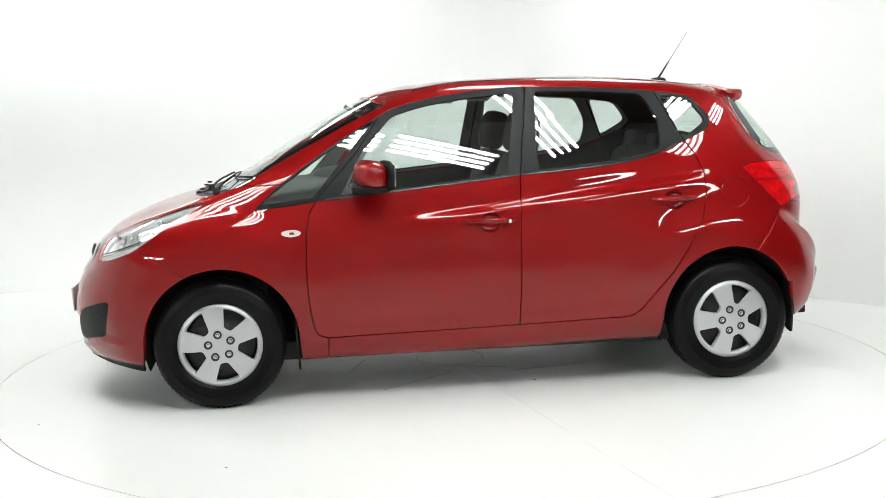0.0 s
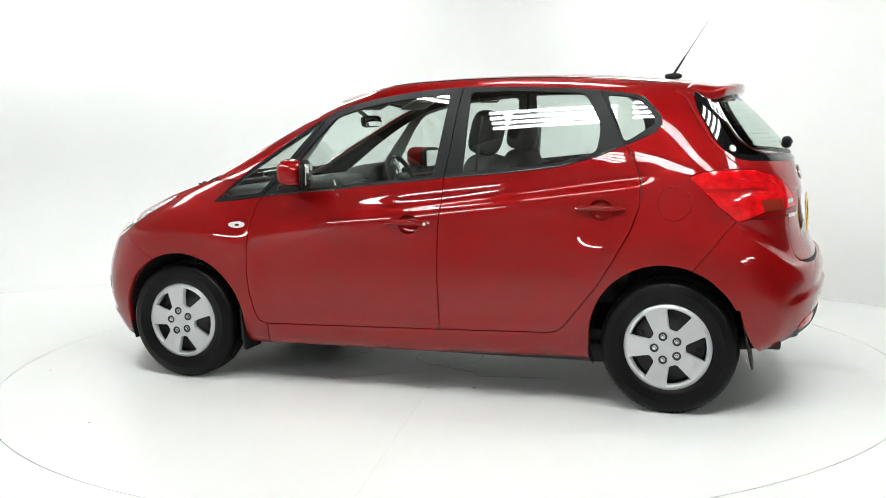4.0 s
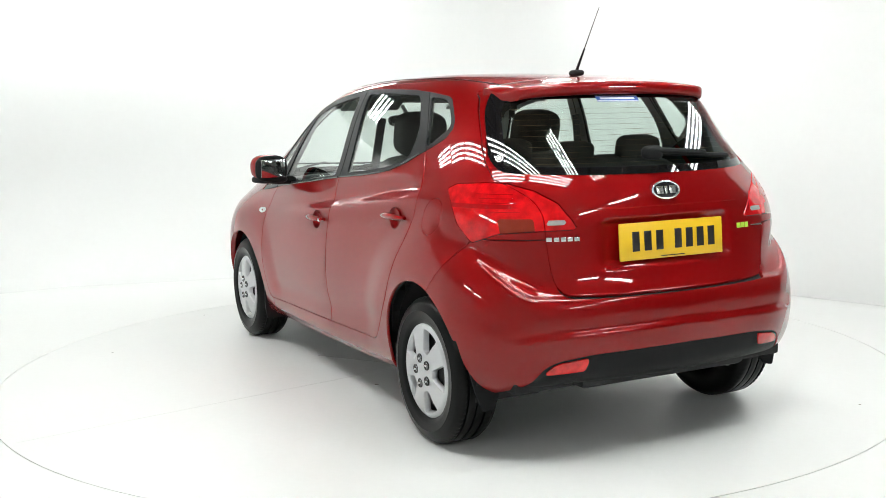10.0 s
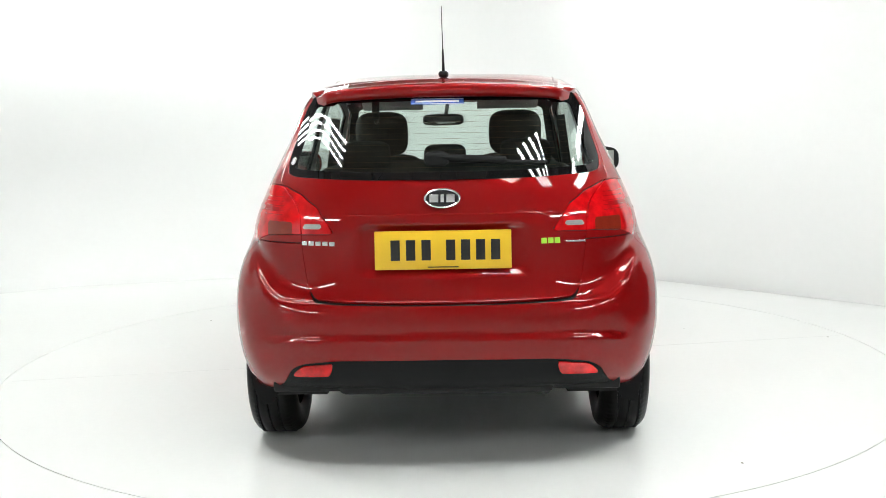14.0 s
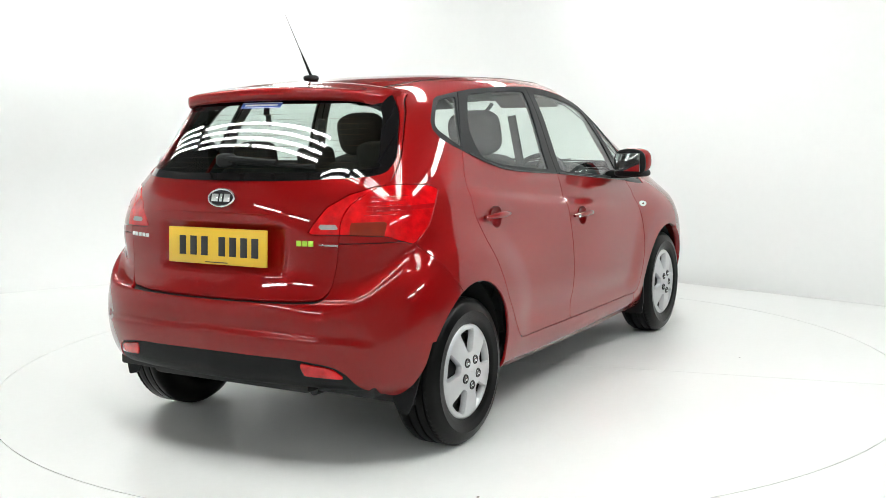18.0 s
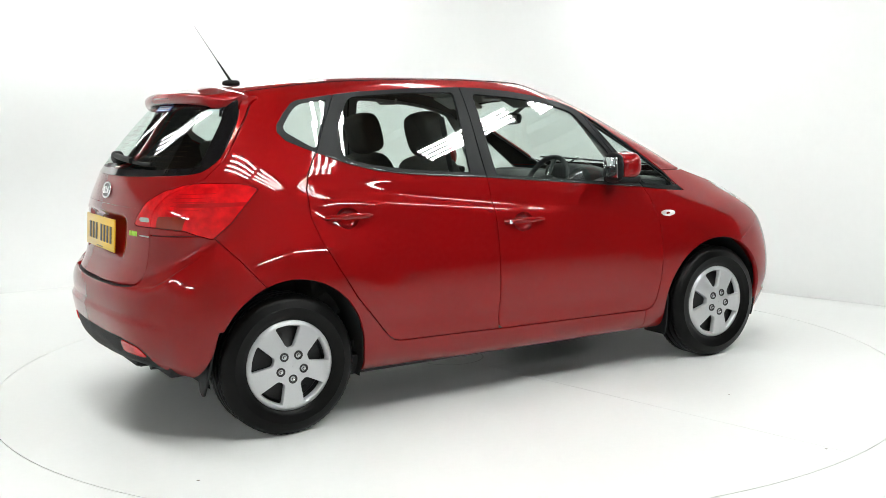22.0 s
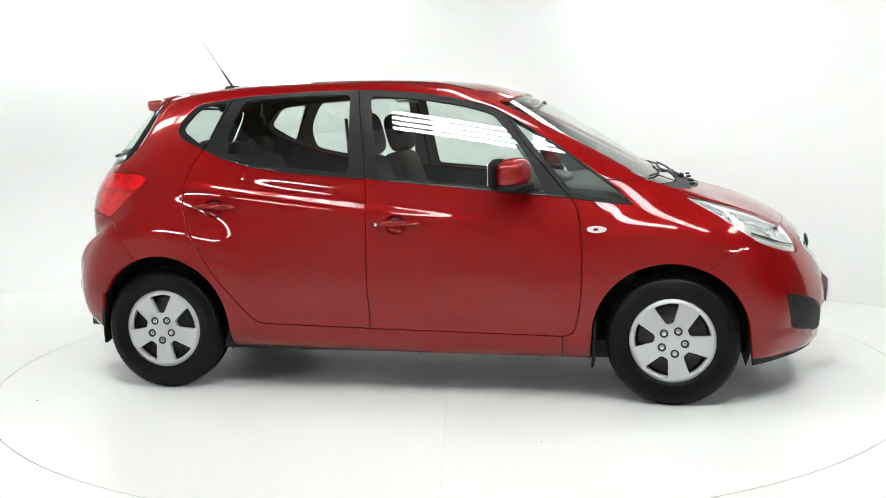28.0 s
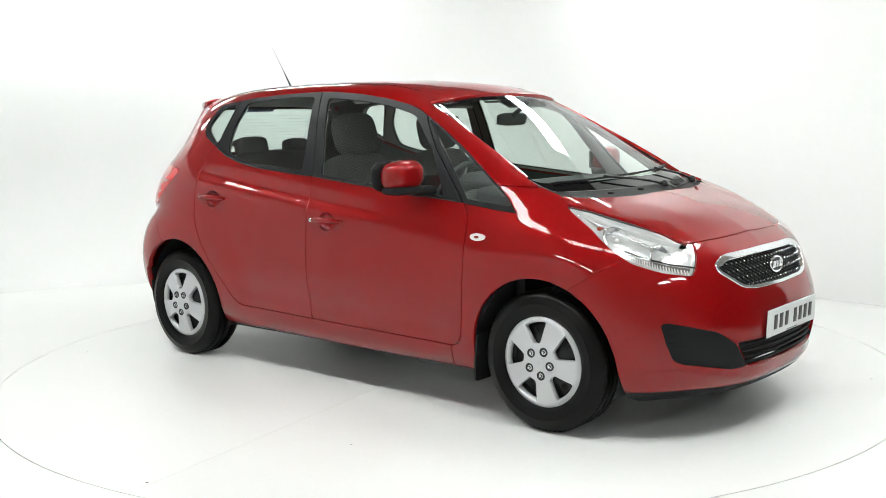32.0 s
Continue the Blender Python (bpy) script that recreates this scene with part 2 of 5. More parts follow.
def relief(g):
    """Height of the pressed lines over the plain skin: wheel arches, the wing over the handles, the sill."""
    x, y, z = g[..., 0], g[..., 1], g[..., 2]
    side = ease(.66, .76, y)
    out = np.zeros_like(x)
    for cx, cz in ((1.29, .33), (-1.295, .345)):
        r = np.hypot(x - cx, np.maximum(z - cz, 0))
        out += .0135 * (1 - ease(.46, .655, r)) * ease(.24, .44, z) * side
    line = np.interp(x, [-1.45, -1.15, -.6, 0, .75], [1.085, 1.045, .975, .905, .835])
    s = z - line
    grow = ease(.8, -.3, x) * ease(-1.32, -1.0, x) * side
    out += grow * (.008 * np.exp(-(np.minimum(s, 0) / .07)**2) * (s <= 0) + (.008 - .014 * ease(0, .055, s)) * (s > 0) * (1 - ease(.05, .13, s)))
    back = ease(-1.5, -1.68, x)
    s = z - np.interp(y, [0, .588, .65, .699, .744, .77, .785], [.668, .672, .679, .709, .762, .803, .882])
    out += back * ease(.79, .72, y) * .013 * np.where(s > 0, 1 - ease(0, .022, s), np.exp(-(s / .08)**2))
    s = z - np.interp(y, [0, .375, .571, .697, .75], [.556, .546, .541, .524, .51])
    out += back * ease(.74, .66, y) * np.where(s > 0, .006 - .012 * ease(0, .012, s), .006) * np.exp(-(s / .06)**2)
    s = z - np.interp(y, [0, .34, .53, .665], [.262, .268, .305, .34])
    out += ease(1.70, 1.82, x) * np.where(s > 0, .007 - .010 * ease(0, .02, s), .007) * np.exp(-(s / .04)**2)
    out += -.014 * back * (1 - ease(.305, .335, y)) * ease(.785, .805, z) * (1 - ease(.962, .982, z))
    low = np.interp(x, [-.95, -.2, .8], [.47, .43, .40])
    out += -.006 * np.exp(-((z - low) / .05)**2) * ease(-1.0, -.7, x) * ease(.85, .6, x) * side
    return out


def body_skin():
    loops = np.array([spline(r, COLS) for r in RINGS])
    g = spline(loops, ROWS)
    for _ in range(2):
        s = g.copy()
        s[1:-1] = (g[:-2] + 2 * g[1:-1] + g[2:]) / 4
        g = s.copy()
        g[:, 1:-1] = (s[:, :-2] + 2 * s[:, 1:-1] + s[:, 2:]) / 4
    calm = (ease(1.0, 1.12, g[..., 2]) * ease(.5, .6, g[..., 1]))[:, 1:-1, None]
    for _ in range(8):
        g[:, 1:-1] += calm * (g[:, :-2] - 2 * g[:, 1:-1] + g[:, 2:]) / 4
    base = grid_skin(g).n.reshape(g.shape)
    calm = base.copy()
    soft = ((1 - .7 * ease(1.2, 1.6, g[..., 0])) * (1 - .75 * ease(-1.42, -1.58, g[..., 0])))[1:-1, 1:-1, None]
    for _ in range(60):
        calm[1:-1, 1:-1] += soft * (calm[:-2, 1:-1] + calm[2:, 1:-1] + calm[1:-1, :-2] + calm[1:-1, 2:] - 4 * calm[1:-1, 1:-1]) / 6
    soft = (ease(-1.0, -1.2, g[..., 0]) * ease(.9, 1.0, g[..., 2]))[1:-1, 1:-1, None]
    for _ in range(500):
        calm[1:-1, 1:-1] += soft * (calm[:-2, 1:-1] + calm[2:, 1:-1] + calm[1:-1, :-2] + calm[1:-1, 2:] - 4 * calm[1:-1, 1:-1]) / 6
    soft = (ease(.45, .7, g[..., 0]) * ease(1.55, 1.3, g[..., 0]) * ease(.80, .90, g[..., 2]) * ease(.5, .6, g[..., 1]))[1:-1, 1:-1, None]
    for _ in range(800):
        calm[1:-1, 1:-1] += soft * (calm[:-2, 1:-1] + calm[2:, 1:-1] + calm[1:-1, :-2] + calm[1:-1, 2:] - 4 * calm[1:-1, 1:-1]) / 6
    g = g + relief(g)[..., None] * base
    g[:, 0, 1] = g[:, -1, 1] = 0
    g[-1, :, 1] = 0
    k = grid_skin(g)
    k.n = k.n + (calm - base).reshape(-1, 3)
    edge = np.abs(k.v[:, 1]) < 1e-6
    k.n[edge, 1] = 0
    k.n /= np.linalg.norm(k.n, axis=1)[:, None] + 1e-12
    return k


def cut(k, f):
    """Cut a sheet where f changes sign: the part where f < 0, and the rest."""
    val = f(k.v)
    val = np.where(np.abs(val) < 2e-5, 2e-5, val)
    neg = val < 0
    tn = neg[k.t]
    c = tn.sum(1)
    whole_in, whole_out, mixed = k.t[c == 3], k.t[c == 0], (c == 1) | (c == 2)
    mt, mn = k.t[mixed], tn[mixed]
    if len(mt) == 0:
        return Skin(k.v, k.n, whole_in).tidy(), Skin(k.v, k.n, whole_out).tidy()
    odd_neg = mn.sum(1) == 1
    lone = np.where(odd_neg, mn.argmax(1), (~mn).argmax(1))
    r = np.arange(len(mt))
    a, b, d = mt[r, lone], mt[r, (lone + 1) % 3], mt[r, (lone + 2) % 3]
    e = np.sort(np.concatenate([np.stack([a, b], 1), np.stack([a, d], 1)]), 1)
    u, inv = np.unique(e, axis=0, return_inverse=True)
    inv = inv.reshape(-1)
    w = (val[u[:, 0]] / (val[u[:, 0]] - val[u[:, 1]]))[:, None]
    nv = k.v[u[:, 0]] * (1 - w) + k.v[u[:, 1]] * w
    nn = k.n[u[:, 0]] * (1 - w) + k.n[u[:, 1]] * w
    nn /= np.linalg.norm(nn, axis=1)[:, None] + 1e-12
    V, N = np.concatenate([k.v, nv]), np.concatenate([k.n, nn])
    p, q = inv[:len(a)] + len(k.v), inv[len(a):] + len(k.v)
    tip = np.stack([a, p, q], 1)
    rest = np.concatenate([np.stack([p, b, d], 1), np.stack([p, d, q], 1)])
    o2 = np.concatenate([odd_neg, odd_neg])
    return (Skin(V, N, np.concatenate([whole_in, tip[odd_neg], rest[~o2]])).tidy(),
            Skin(V, N, np.concatenate([whole_out, tip[~odd_neg], rest[o2]])).tidy())


def rounded(pts, r, steps=5):
    """A closed outline with its corners rounded; r is one radius or one for each corner."""
    pts = np.asarray(pts, float)
    n, out = len(pts), []
    rs = np.broadcast_to(r, (n,))
    for i in range(n):
        p, a, b = pts[i], pts[i - 1], pts[(i + 1) % n]
        da, db = a - p, b - p
        la, lb = np.linalg.norm(da), np.linalg.norm(db)
        k = min(rs[i], la * .48, lb * .48)
        s, e = p + da / la * k, p + db / lb * k
        for u in np.linspace(0, 1, steps):
            out.append((1 - u)**2 * s + 2 * u * (1 - u) * p + u * u * e)
    return np.array(out)


def outline(poly, ax=(0, 2)):
    """Signed distance to a closed outline seen along an axis; negative inside."""
    poly = np.asarray(poly, float)
    a, b = poly, np.roll(poly, -1, 0)

    def f(v):
        p = v[:, ax]
        best, inside = np.full(len(p), 1e9), np.zeros(len(p), bool)
        for s, e in zip(a, b):
            d = e - s
            L = d @ d
            if L < 1e-12:
                continue
            w = p - s
            u = np.clip(w @ d / L, 0, 1)
            best = np.minimum(best, ((w - u[:, None] * d)**2).sum(1))
            hit = (s[1] > p[:, 1]) != (e[1] > p[:, 1])
            if hit.any():
                xs = s[0] + (p[:, 1] - s[1]) * d[0] / (d[1] if d[1] else 1e-12)
                inside ^= hit & (p[:, 0] < xs)
        return np.where(inside, -1, 1) * np.sqrt(best)
    return f


# ---- mesh helpers ----
def link(name, me, mat, parent=None, label=""):
    ob = new(name, me)
    if mat is not None:
        me.materials.append(mat)
    ob.parent = parent
    return tagged(ob, label)


def part(name, bm, mat, parent=None, label="", smooth=True):
    """One mesh object from a bmesh, under a thing or a part."""
    me = bpy.data.meshes.new(name)
    bmesh.ops.recalc_face_normals(bm, faces=bm.faces)
    bm.to_mesh(me)
    bm.free()
    if smooth:
        me.shade_smooth()
        me.set_sharp_from_angle(angle=radians(35))
    return link(name, me, mat, parent, label)


def solid(k, depth):
    """Vertices, faces and normals of a sheet with a rim turned inwards by depth."""
    e = np.concatenate([k.t[:, [0, 1]], k.t[:, [1, 2]], k.t[:, [2, 0]]])
    key = np.sort(e, 1)
    u, inv, cnt = np.unique(key, axis=0, return_inverse=True, return_counts=True)
    b = e[cnt[inv.reshape(-1)] == 1]
    b = b[~((np.abs(k.v[b[:, 0], 1]) < 1e-5) & (np.abs(k.v[b[:, 1], 1]) < 1e-5))]
    d = k.v[b[:, 1]] - k.v[b[:, 0]]
    nm = k.n[b[:, 0]]
    side = np.cross(d, nm)
    side /= np.linalg.norm(side, axis=1)[:, None] + 1e-12
    ids, pos = np.unique(b, return_inverse=True)
    pos = pos.reshape(-1, 2)
    sn = np.zeros((len(ids), 3))
    np.add.at(sn, pos[:, 0], side)
    np.add.at(sn, pos[:, 1], side)
    sn /= np.linalg.norm(sn, axis=1)[:, None] + 1e-12
    n0, m = len(k.v), len(ids)
    r = min(.0025, depth * .3)
    lip = k.v[ids] - k.n[ids] * r + sn * r * .6
    low = k.v[ids] - k.n[ids] * depth + sn * r * .6
    V = np.concatenate([k.v, lip, low])
    N = np.concatenate([k.n, sn * .8 + k.n[ids] * .6, sn])
    N /= np.linalg.norm(N, axis=1)[:, None] + 1e-12
    a, c = pos[:, 0], pos[:, 1]
    F = [k.t, np.stack([b[:, 1], b[:, 0], n0 + a], 1), np.stack([b[:, 1], n0 + a, n0 + c], 1),
         np.stack([n0 + c, n0 + a, n0 + m + a], 1), np.stack([n0 + c, n0 + m + a, n0 + m + c], 1)]
    return V, np.concatenate(F), N


def sheet(name, k, mat, parent, depth=.018, label=""):
    """A panel of the skin as one part, with its rim and its smooth normals."""
    if isinstance(k, list):
        cnt = np.cumsum([0] + [len(q.v) for q in k])
        k = Skin(np.concatenate([q.v for q in k]), np.concatenate([q.n for q in k]), np.concatenate([q.t + c for q, c in zip(k, cnt)]))
    if len(k.t) == 0:
        return None
    V, F, N = solid(k, depth) if depth else (k.v, k.t, k.n)
    me = bpy.data.meshes.new(name)
    me.from_pydata(V.tolist(), [], F.tolist())
    me.shade_smooth()
    me.normals_split_custom_set_from_vertices(N.tolist())
    return link(name, me, mat, parent, label)


def both(k):
    return [k, k.mirrored()]


def box(bm, size, at=(0, 0, 0), turn=(0, 0, 0), bevel=0.0, seg=2):
    r = bmesh.ops.create_cube(bm, size=1)
    m = pose(*at, *turn) @ Matrix.Diagonal((*size, 1))
    if bevel:
        for q in r["verts"]:
            q.co = Vector([c * s for c, s in zip(q.co, size)])
        ed = list({e for q in r["verts"] for e in q.link_edges})
        out = bmesh.ops.bevel(bm, geom=ed, offset=bevel, segments=seg, affect="EDGES", profile=.5)
        vs = {q for q in out["verts"]} | {q for q in r["verts"] if q.is_valid}
        bmesh.ops.transform(bm, matrix=pose(*at, *turn), verts=list(vs))
    else:
        bmesh.ops.transform(bm, matrix=m, verts=r["verts"])
    return bm


def block(size, at=(0, 0, 0), turn=(0, 0, 0), bevel=0.0, seg=2):
    return box(bmesh.new(), size, at, turn, bevel, seg)


def rod(bm, a, b, r0, r1=None, seg=12):
    """A round bar from a to b."""
    a, b = Vector(a), Vector(b)
    d = b - a
    m = Matrix.Translation((a + b) / 2) @ d.to_track_quat("Z", "Y").to_matrix().to_4x4()
    bmesh.ops.create_cone(bm, cap_ends=True, segments=seg, radius1=r0, radius2=r0 if r1 is None else r1, depth=d.length, matrix=m)
    return bm


def lathe(profile, seg=64, closed=False):
    """A body of turning about the y axis from (radius, y) pairs."""
    bm = bmesh.new()
    rings = []
    for r, y in profile:
        rings.append([bm.verts.new((r * math.cos(2 * math.pi * i / seg), y, r * math.sin(2 * math.pi * i / seg))) for i in range(seg)])
    pairs = list(zip(rings, rings[1:])) + ([(rings[-1], rings[0])] if closed else [])
    for p, q in pairs:
        for i in range(seg):
            bm.faces.new((p[i], p[(i + 1) % seg], q[(i + 1) % seg], q[i]))
    return bm


def tube(path, r, seg=8, cyclic=False):
    """A round bar along a path of points."""
    bm = bmesh.new()
    P = [Vector(p) for p in path]
    n, rings = len(P), []
    for i, p in enumerate(P):
        d = (P[(i + 1) % n] - P[i - 1]) if cyclic else (P[min(i + 1, n - 1)] - P[max(i - 1, 0)])
        q = d.to_track_quat("Z", "Y").to_matrix()
        rings.append([bm.verts.new(p + q @ Vector((r * math.cos(a), r * math.sin(a), 0))) for a in [2 * math.pi * k / seg for k in range(seg)]])
    for i in range(n if cyclic else n - 1):
        p, q = rings[i], rings[(i + 1) % n]
        off = min(range(seg), key=lambda o: (p[0].co - q[o].co).length)
        for k in range(seg):
            bm.faces.new((p[k], p[(k + 1) % seg], q[(k + 1 + off) % seg], q[(k + off) % seg]))
    if not cyclic:
        bm.faces.new(rings[0][::-1])
        bm.faces.new(rings[-1])
    return bm


def prism(poly, thick, place):
    """A flat outline (x, y pairs) of a thickness, moved by a matrix."""
    bm = bmesh.new()
    lo = [bm.verts.new((*p, 0)) for p in poly]
    hi = [bm.verts.new((*p, thick)) for p in poly]
    bm.faces.new(lo[::-1])
    bm.faces.new(hi)
    n = len(poly)
    for i in range(n):
        bm.faces.new((lo[i], lo[(i + 1) % n], hi[(i + 1) % n], hi[i]))
    bmesh.ops.transform(bm, matrix=place, verts=bm.verts)
    return bm


# ---- the white set: floor, turntable, curved backdrop; the dark hall behind the camera ----
DISC = 2.475


def floor_sheet():
    """White floor round the disc, cut out for it."""
    bm = bmesh.new()
    seg = 160
    ring = [(DISC + .006) * np.array((math.cos(2 * math.pi * i / seg), math.sin(2 * math.pi * i / seg))) for i in range(seg)]
    inner = [bm.verts.new((*p, 0)) for p in ring]
    outer = []
    for p in ring:
        d = p / np.linalg.norm(p)
        kx = 6.6 / abs(d[0]) if abs(d[0]) > 1e-6 else 99
        ky = (6.4 if d[1] > 0 else 8.8) / abs(d[1]) if abs(d[1]) > 1e-6 else 99
        outer.append(bm.verts.new((*(d * min(kx, ky)), 0)))
    drop = [bm.verts.new((*p, -.05)) for p in ring]
    for i in range(seg):
        j = (i + 1) % seg
        bm.faces.new((inner[i], outer[i], outer[j], inner[j]))
        bm.faces.new((drop[i], inner[i], inner[j], drop[j]))
    return part("floor", bm, FLOOR_WHITE, smooth=False)


tagged(floor_sheet(), "glossy white painted studio floor round the turntable", "floor", kind="structure")
pit = part("pit", block((5.2, 5.2, .02), (0, 0, -.06)), GROOVE)
tagged(pit, "dark shallow pit beneath the turntable", "pit", kind="structure")
tagged(part("ground", block((60, 50, .05), (0, -8, -.12)), CONCRETE), "dark grey concrete hall floor beyond the white set", "ground", kind="structure")


def turntable():
    t = tagged(new("turntable"), "large round white painted car turntable flush with the floor", "turntable")
    bm = bmesh.new()
    bmesh.ops.create_cone(bm, cap_ends=True, segments=160, radius1=DISC, radius2=DISC, depth=.045, matrix=Matrix.Translation((0, 0, -.0225)))
    part("deck", bm, FLOOR_WHITE, t)
    bm = lathe([(.188, .0005), (.192, .0012), (.197, .0005)], 48)
    bmesh.ops.rotate(bm, verts=bm.verts, matrix=Matrix.Rotation(math.pi / 2, 3, "X"))
    part("hatch_rim", bm, SPILL, t, "round pale grey hatch rim at the centre")
    for a in (100.3, 280.3):
        bm = block((DISC - .30, .0035, .0006), ((DISC + .22) / 2, 0, .0006))
        bmesh.ops.rotate(bm, verts=bm.verts, matrix=Matrix.Rotation(radians(a), 3, "Z"))
        part("deck_joint", bm, JOINT, t, "fine grey joint between deck plates")
    rnd = random.Random(4)
    for x, y, r in ((.4, -2.32, .009), (-1.9, -1.2, .008), (-.35, .62, .014), (2.1, .9, .008), (1.2, 1.7, .008), (.7, -1.5, .006)):
        bm = bmesh.new()
        vs = [bm.verts.new((x + r * rnd.uniform(.5, 1.1) * math.cos(a), y + r * rnd.uniform(.5, 1.1) * math.sin(a), .0008)) for a in [k * .785 for k in range(8)]]
        bm.faces.new(vs)
        part("speck", bm, DIRT, t, "small dark speck")
    for x, y, a, L in ((.25, .5, 35, .5), (-.1, .25, -20, .35), (.55, .1, 70, .3), (-.5, .35, 10, .45)):
        part("scuff", block((L, .012, .0006), (x, y, .0007), (0, 0, a)), SPILL, t, "faint grey scuff")
    return t


TABLE = turntable()


SWEEP = [(-5.7, -8.75, .5), (-5.8, -7.0, .5), (-5.9, -4.2, .6), (-6.0, -2.0, .7), (-5.95, .6, .8), (-5.6, 2.2, .9), (-4.9, 3.0, 1.0), (-3.6, 3.75, 1.0), (-2.0, 4.15, 1.0), (-.6, 4.15, .8), (.1, 3.95, .4), (.5, 3.72, .05), (1.2, 3.17, .02), (2.03, 2.345, .015), (3.08, 1.293, .015), (3.9, .47, .015), (4.4, -.03, .02)]


def backdrop(name, path, mat):
    """White wall swept round the set, curved into the floor but for the slanting side."""
    bm = bmesh.new()
    rows = []
    n = len(path)
    for i, (x, y, r) in enumerate(path):
        a, b = path[max(i - 1, 0)], path[min(i + 1, n - 1)]
        d = Vector((b[0] - a[0], b[1] - a[1])).normalized()
        inn = Vector((d[1], -d[0]))
        col = []
        for k in range(9):
            w = k / 8 * math.pi / 2
            off, z = r * (1 - math.sin(w)), r * (1 - math.cos(w))
            col.append((x + inn[0] * off, y + inn[1] * off, z + .002))
        top = float(np.interp(x, [-1, 1.5], [2.62, 3.5]))
        col += [(x, y, 1.1 + (top - 1.1) * k / 4) for k in range(1, 5)]
        col += [(x - inn[0] * .08, y - inn[1] * .08, top), (x - inn[0] * .08, y - inn[1] * .08, 0)]
        rows.append([bm.verts.new(c) for c in col])
    for p, q in zip(rows, rows[1:]):
        for k in range(len(p) - 1):
            bm.faces.new((p[k], q[k], q[k + 1], p[k + 1]))
    return part(name, bm, mat)


tagged(backdrop("backdrop", SWEEP, WALL_WHITE), "seamless white studio wall curving round the turntable", "wall", kind="structure")


def hall():
    for name, size, at, mat, label in (("wall_south", (30, .2, 8.8), (0, -8.9, 4.3), PALE_WALL, "pale painted wall of the hall"), ("wall_west", (.2, 26, 8.8), (-8.7, -4, 4.3), PALE_WALL, "pale painted wall of the hall"),
                                       ("wall_east", (.2, 26, 8.8), (15, -4, 4.3), HALL, "dark clad wall of the hall"), ("wall_north", (30, .2, 8.8), (0, 8.9, 4.3), HALL, "dark clad wall of the hall")):
        tagged(part(name, block(size, at), mat), label, "wall", kind="structure")
    bm = block((30.4, 26.4, .15), (0, -4, 8.65))
    for i in range(21):
        box(bm, (.12, 26, .25), (-14 + i * 1.4, -4, 8.45))
    tagged(part("ceiling", bm, RAFTER, smooth=False), "brown boarded hall ceiling with rafters", "ceiling", kind="structure")


hall()


def lamp_bank(length=1.16, gap=.085, n=4):
    """Four bright tubes side by side, each under its own narrow batten, hung on two rods."""
    t = tagged(new("tube_lamp"), "bank of four bright fluorescent tubes on grey battens, in a set with added fill banks", "lamp", "tube lamps over the set")
    for i in range(n):
        y0 = (i - (n - 1) / 2) * gap
        part("batten", block((length + .04, .034, .035), (0, y0, .036), bevel=.008), TRIM_GREY, t, "narrow grey batten")
        part("tube", rod(bmesh.new(), (-length / 2, y0, 0), (length / 2, y0, 0), .0145, seg=10), TUBE, t)
    for sx in (-.42, .42):
        part("cross_bar", block((.03, gap * n, .02), (sx * length, 0, .068)), STEEL, t)
        part("hanger", rod(bmesh.new(), (sx * length, 0, .07), (sx * length, 0, 8.575 - LAMP_Z), .006, seg=6), STEEL, t)
    return t


LAMP_Z = 3.0
long_lamp, short_lamp = lamp_bank(), lamp_bank(.80)
# x, y and the way each bank runs: a loose ring round the car, a few over it, and seven added fill banks
LONG_BANKS = ((-3.35, .35, -48), (-2.50, -.62, -45), (-1.62, -1.50, -45), (-.62, -2.62, -21), (.62, -3.02, -19), (2.78, -1.72, 86), (2.95, -.30, 92), (.46, -.11, -45), (1.29, 1.90, -45),
              # Added fill, no known lamps: three for the left wall, four at the camera's end
              (-4.30, 3.00, -45), (-3.20, 3.50, -45), (-1.60, 3.45, -30), (-4.70, -4.40, -60), (-4.20, -5.90, -60), (4.30, -4.40, 60), (3.80, -5.90, 60))
SHORT_BANKS = ((1.15, -2.20, -43), (1.66, -2.72, -44))
for lamp, places in ((long_lamp, LONG_BANKS), (short_lamp, SHORT_BANKS)):
    lamp.matrix_basis = pose(*places[0][:2], LAMP_Z, 0, 0, places[0][2])
    for x, y, turn in places[1:]:
        copy_thing(lamp, pose(x, y, LAMP_Z, 0, 0, turn))


# ---- the car: x forward, y to its left, z up, origin on the ground midway between the axles ----
CAR = tagged(new("car"), "glossy red metallic five-door hatchback parked on the white turntable", "car")

DLO = [(1.124, .959), (1.023, .967), (.804, .996), (.502, 1.024), (.333, 1.040), (.051, 1.068), (-.198, 1.093), (-.373, 1.106), (-.515, 1.117), (-.657, 1.131), (-.801, 1.151), (-.947, 1.189), (-1.082, 1.242), (-1.143, 1.266), (-1.222, 1.302), (-1.254, 1.341), (-1.249, 1.375), (-1.209, 1.424), (-1.165, 1.468), (-1.130, 1.483), (-.976, 1.504), (-.831, 1.519), (-.540, 1.533), (-.267, 1.538), (-.137, 1.533), (.036, 1.517), (.209, 1.491), (.353, 1.460), (.440, 1.430), (.498, 1.398), (.613, 1.334), (.756, 1.244), (.897, 1.147), (1.011, 1.063)]
FRONT_QUARTER = rounded([(1.075, .985), (.835, 1.011), (.515, 1.383), (.545, 1.370), (.80, 1.202), (1.085, .998)], .012)
FRONT_WINDOW = rounded([(.78, 1.013), (.502, 1.041), (.051, 1.084), (-.142, 1.103), (-.203, 1.505), (.067, 1.483), (.267, 1.450), (.405, 1.410), (.435, 1.395)], [.02, .05, .05, .02, .03, .1, .1, .03, .02])
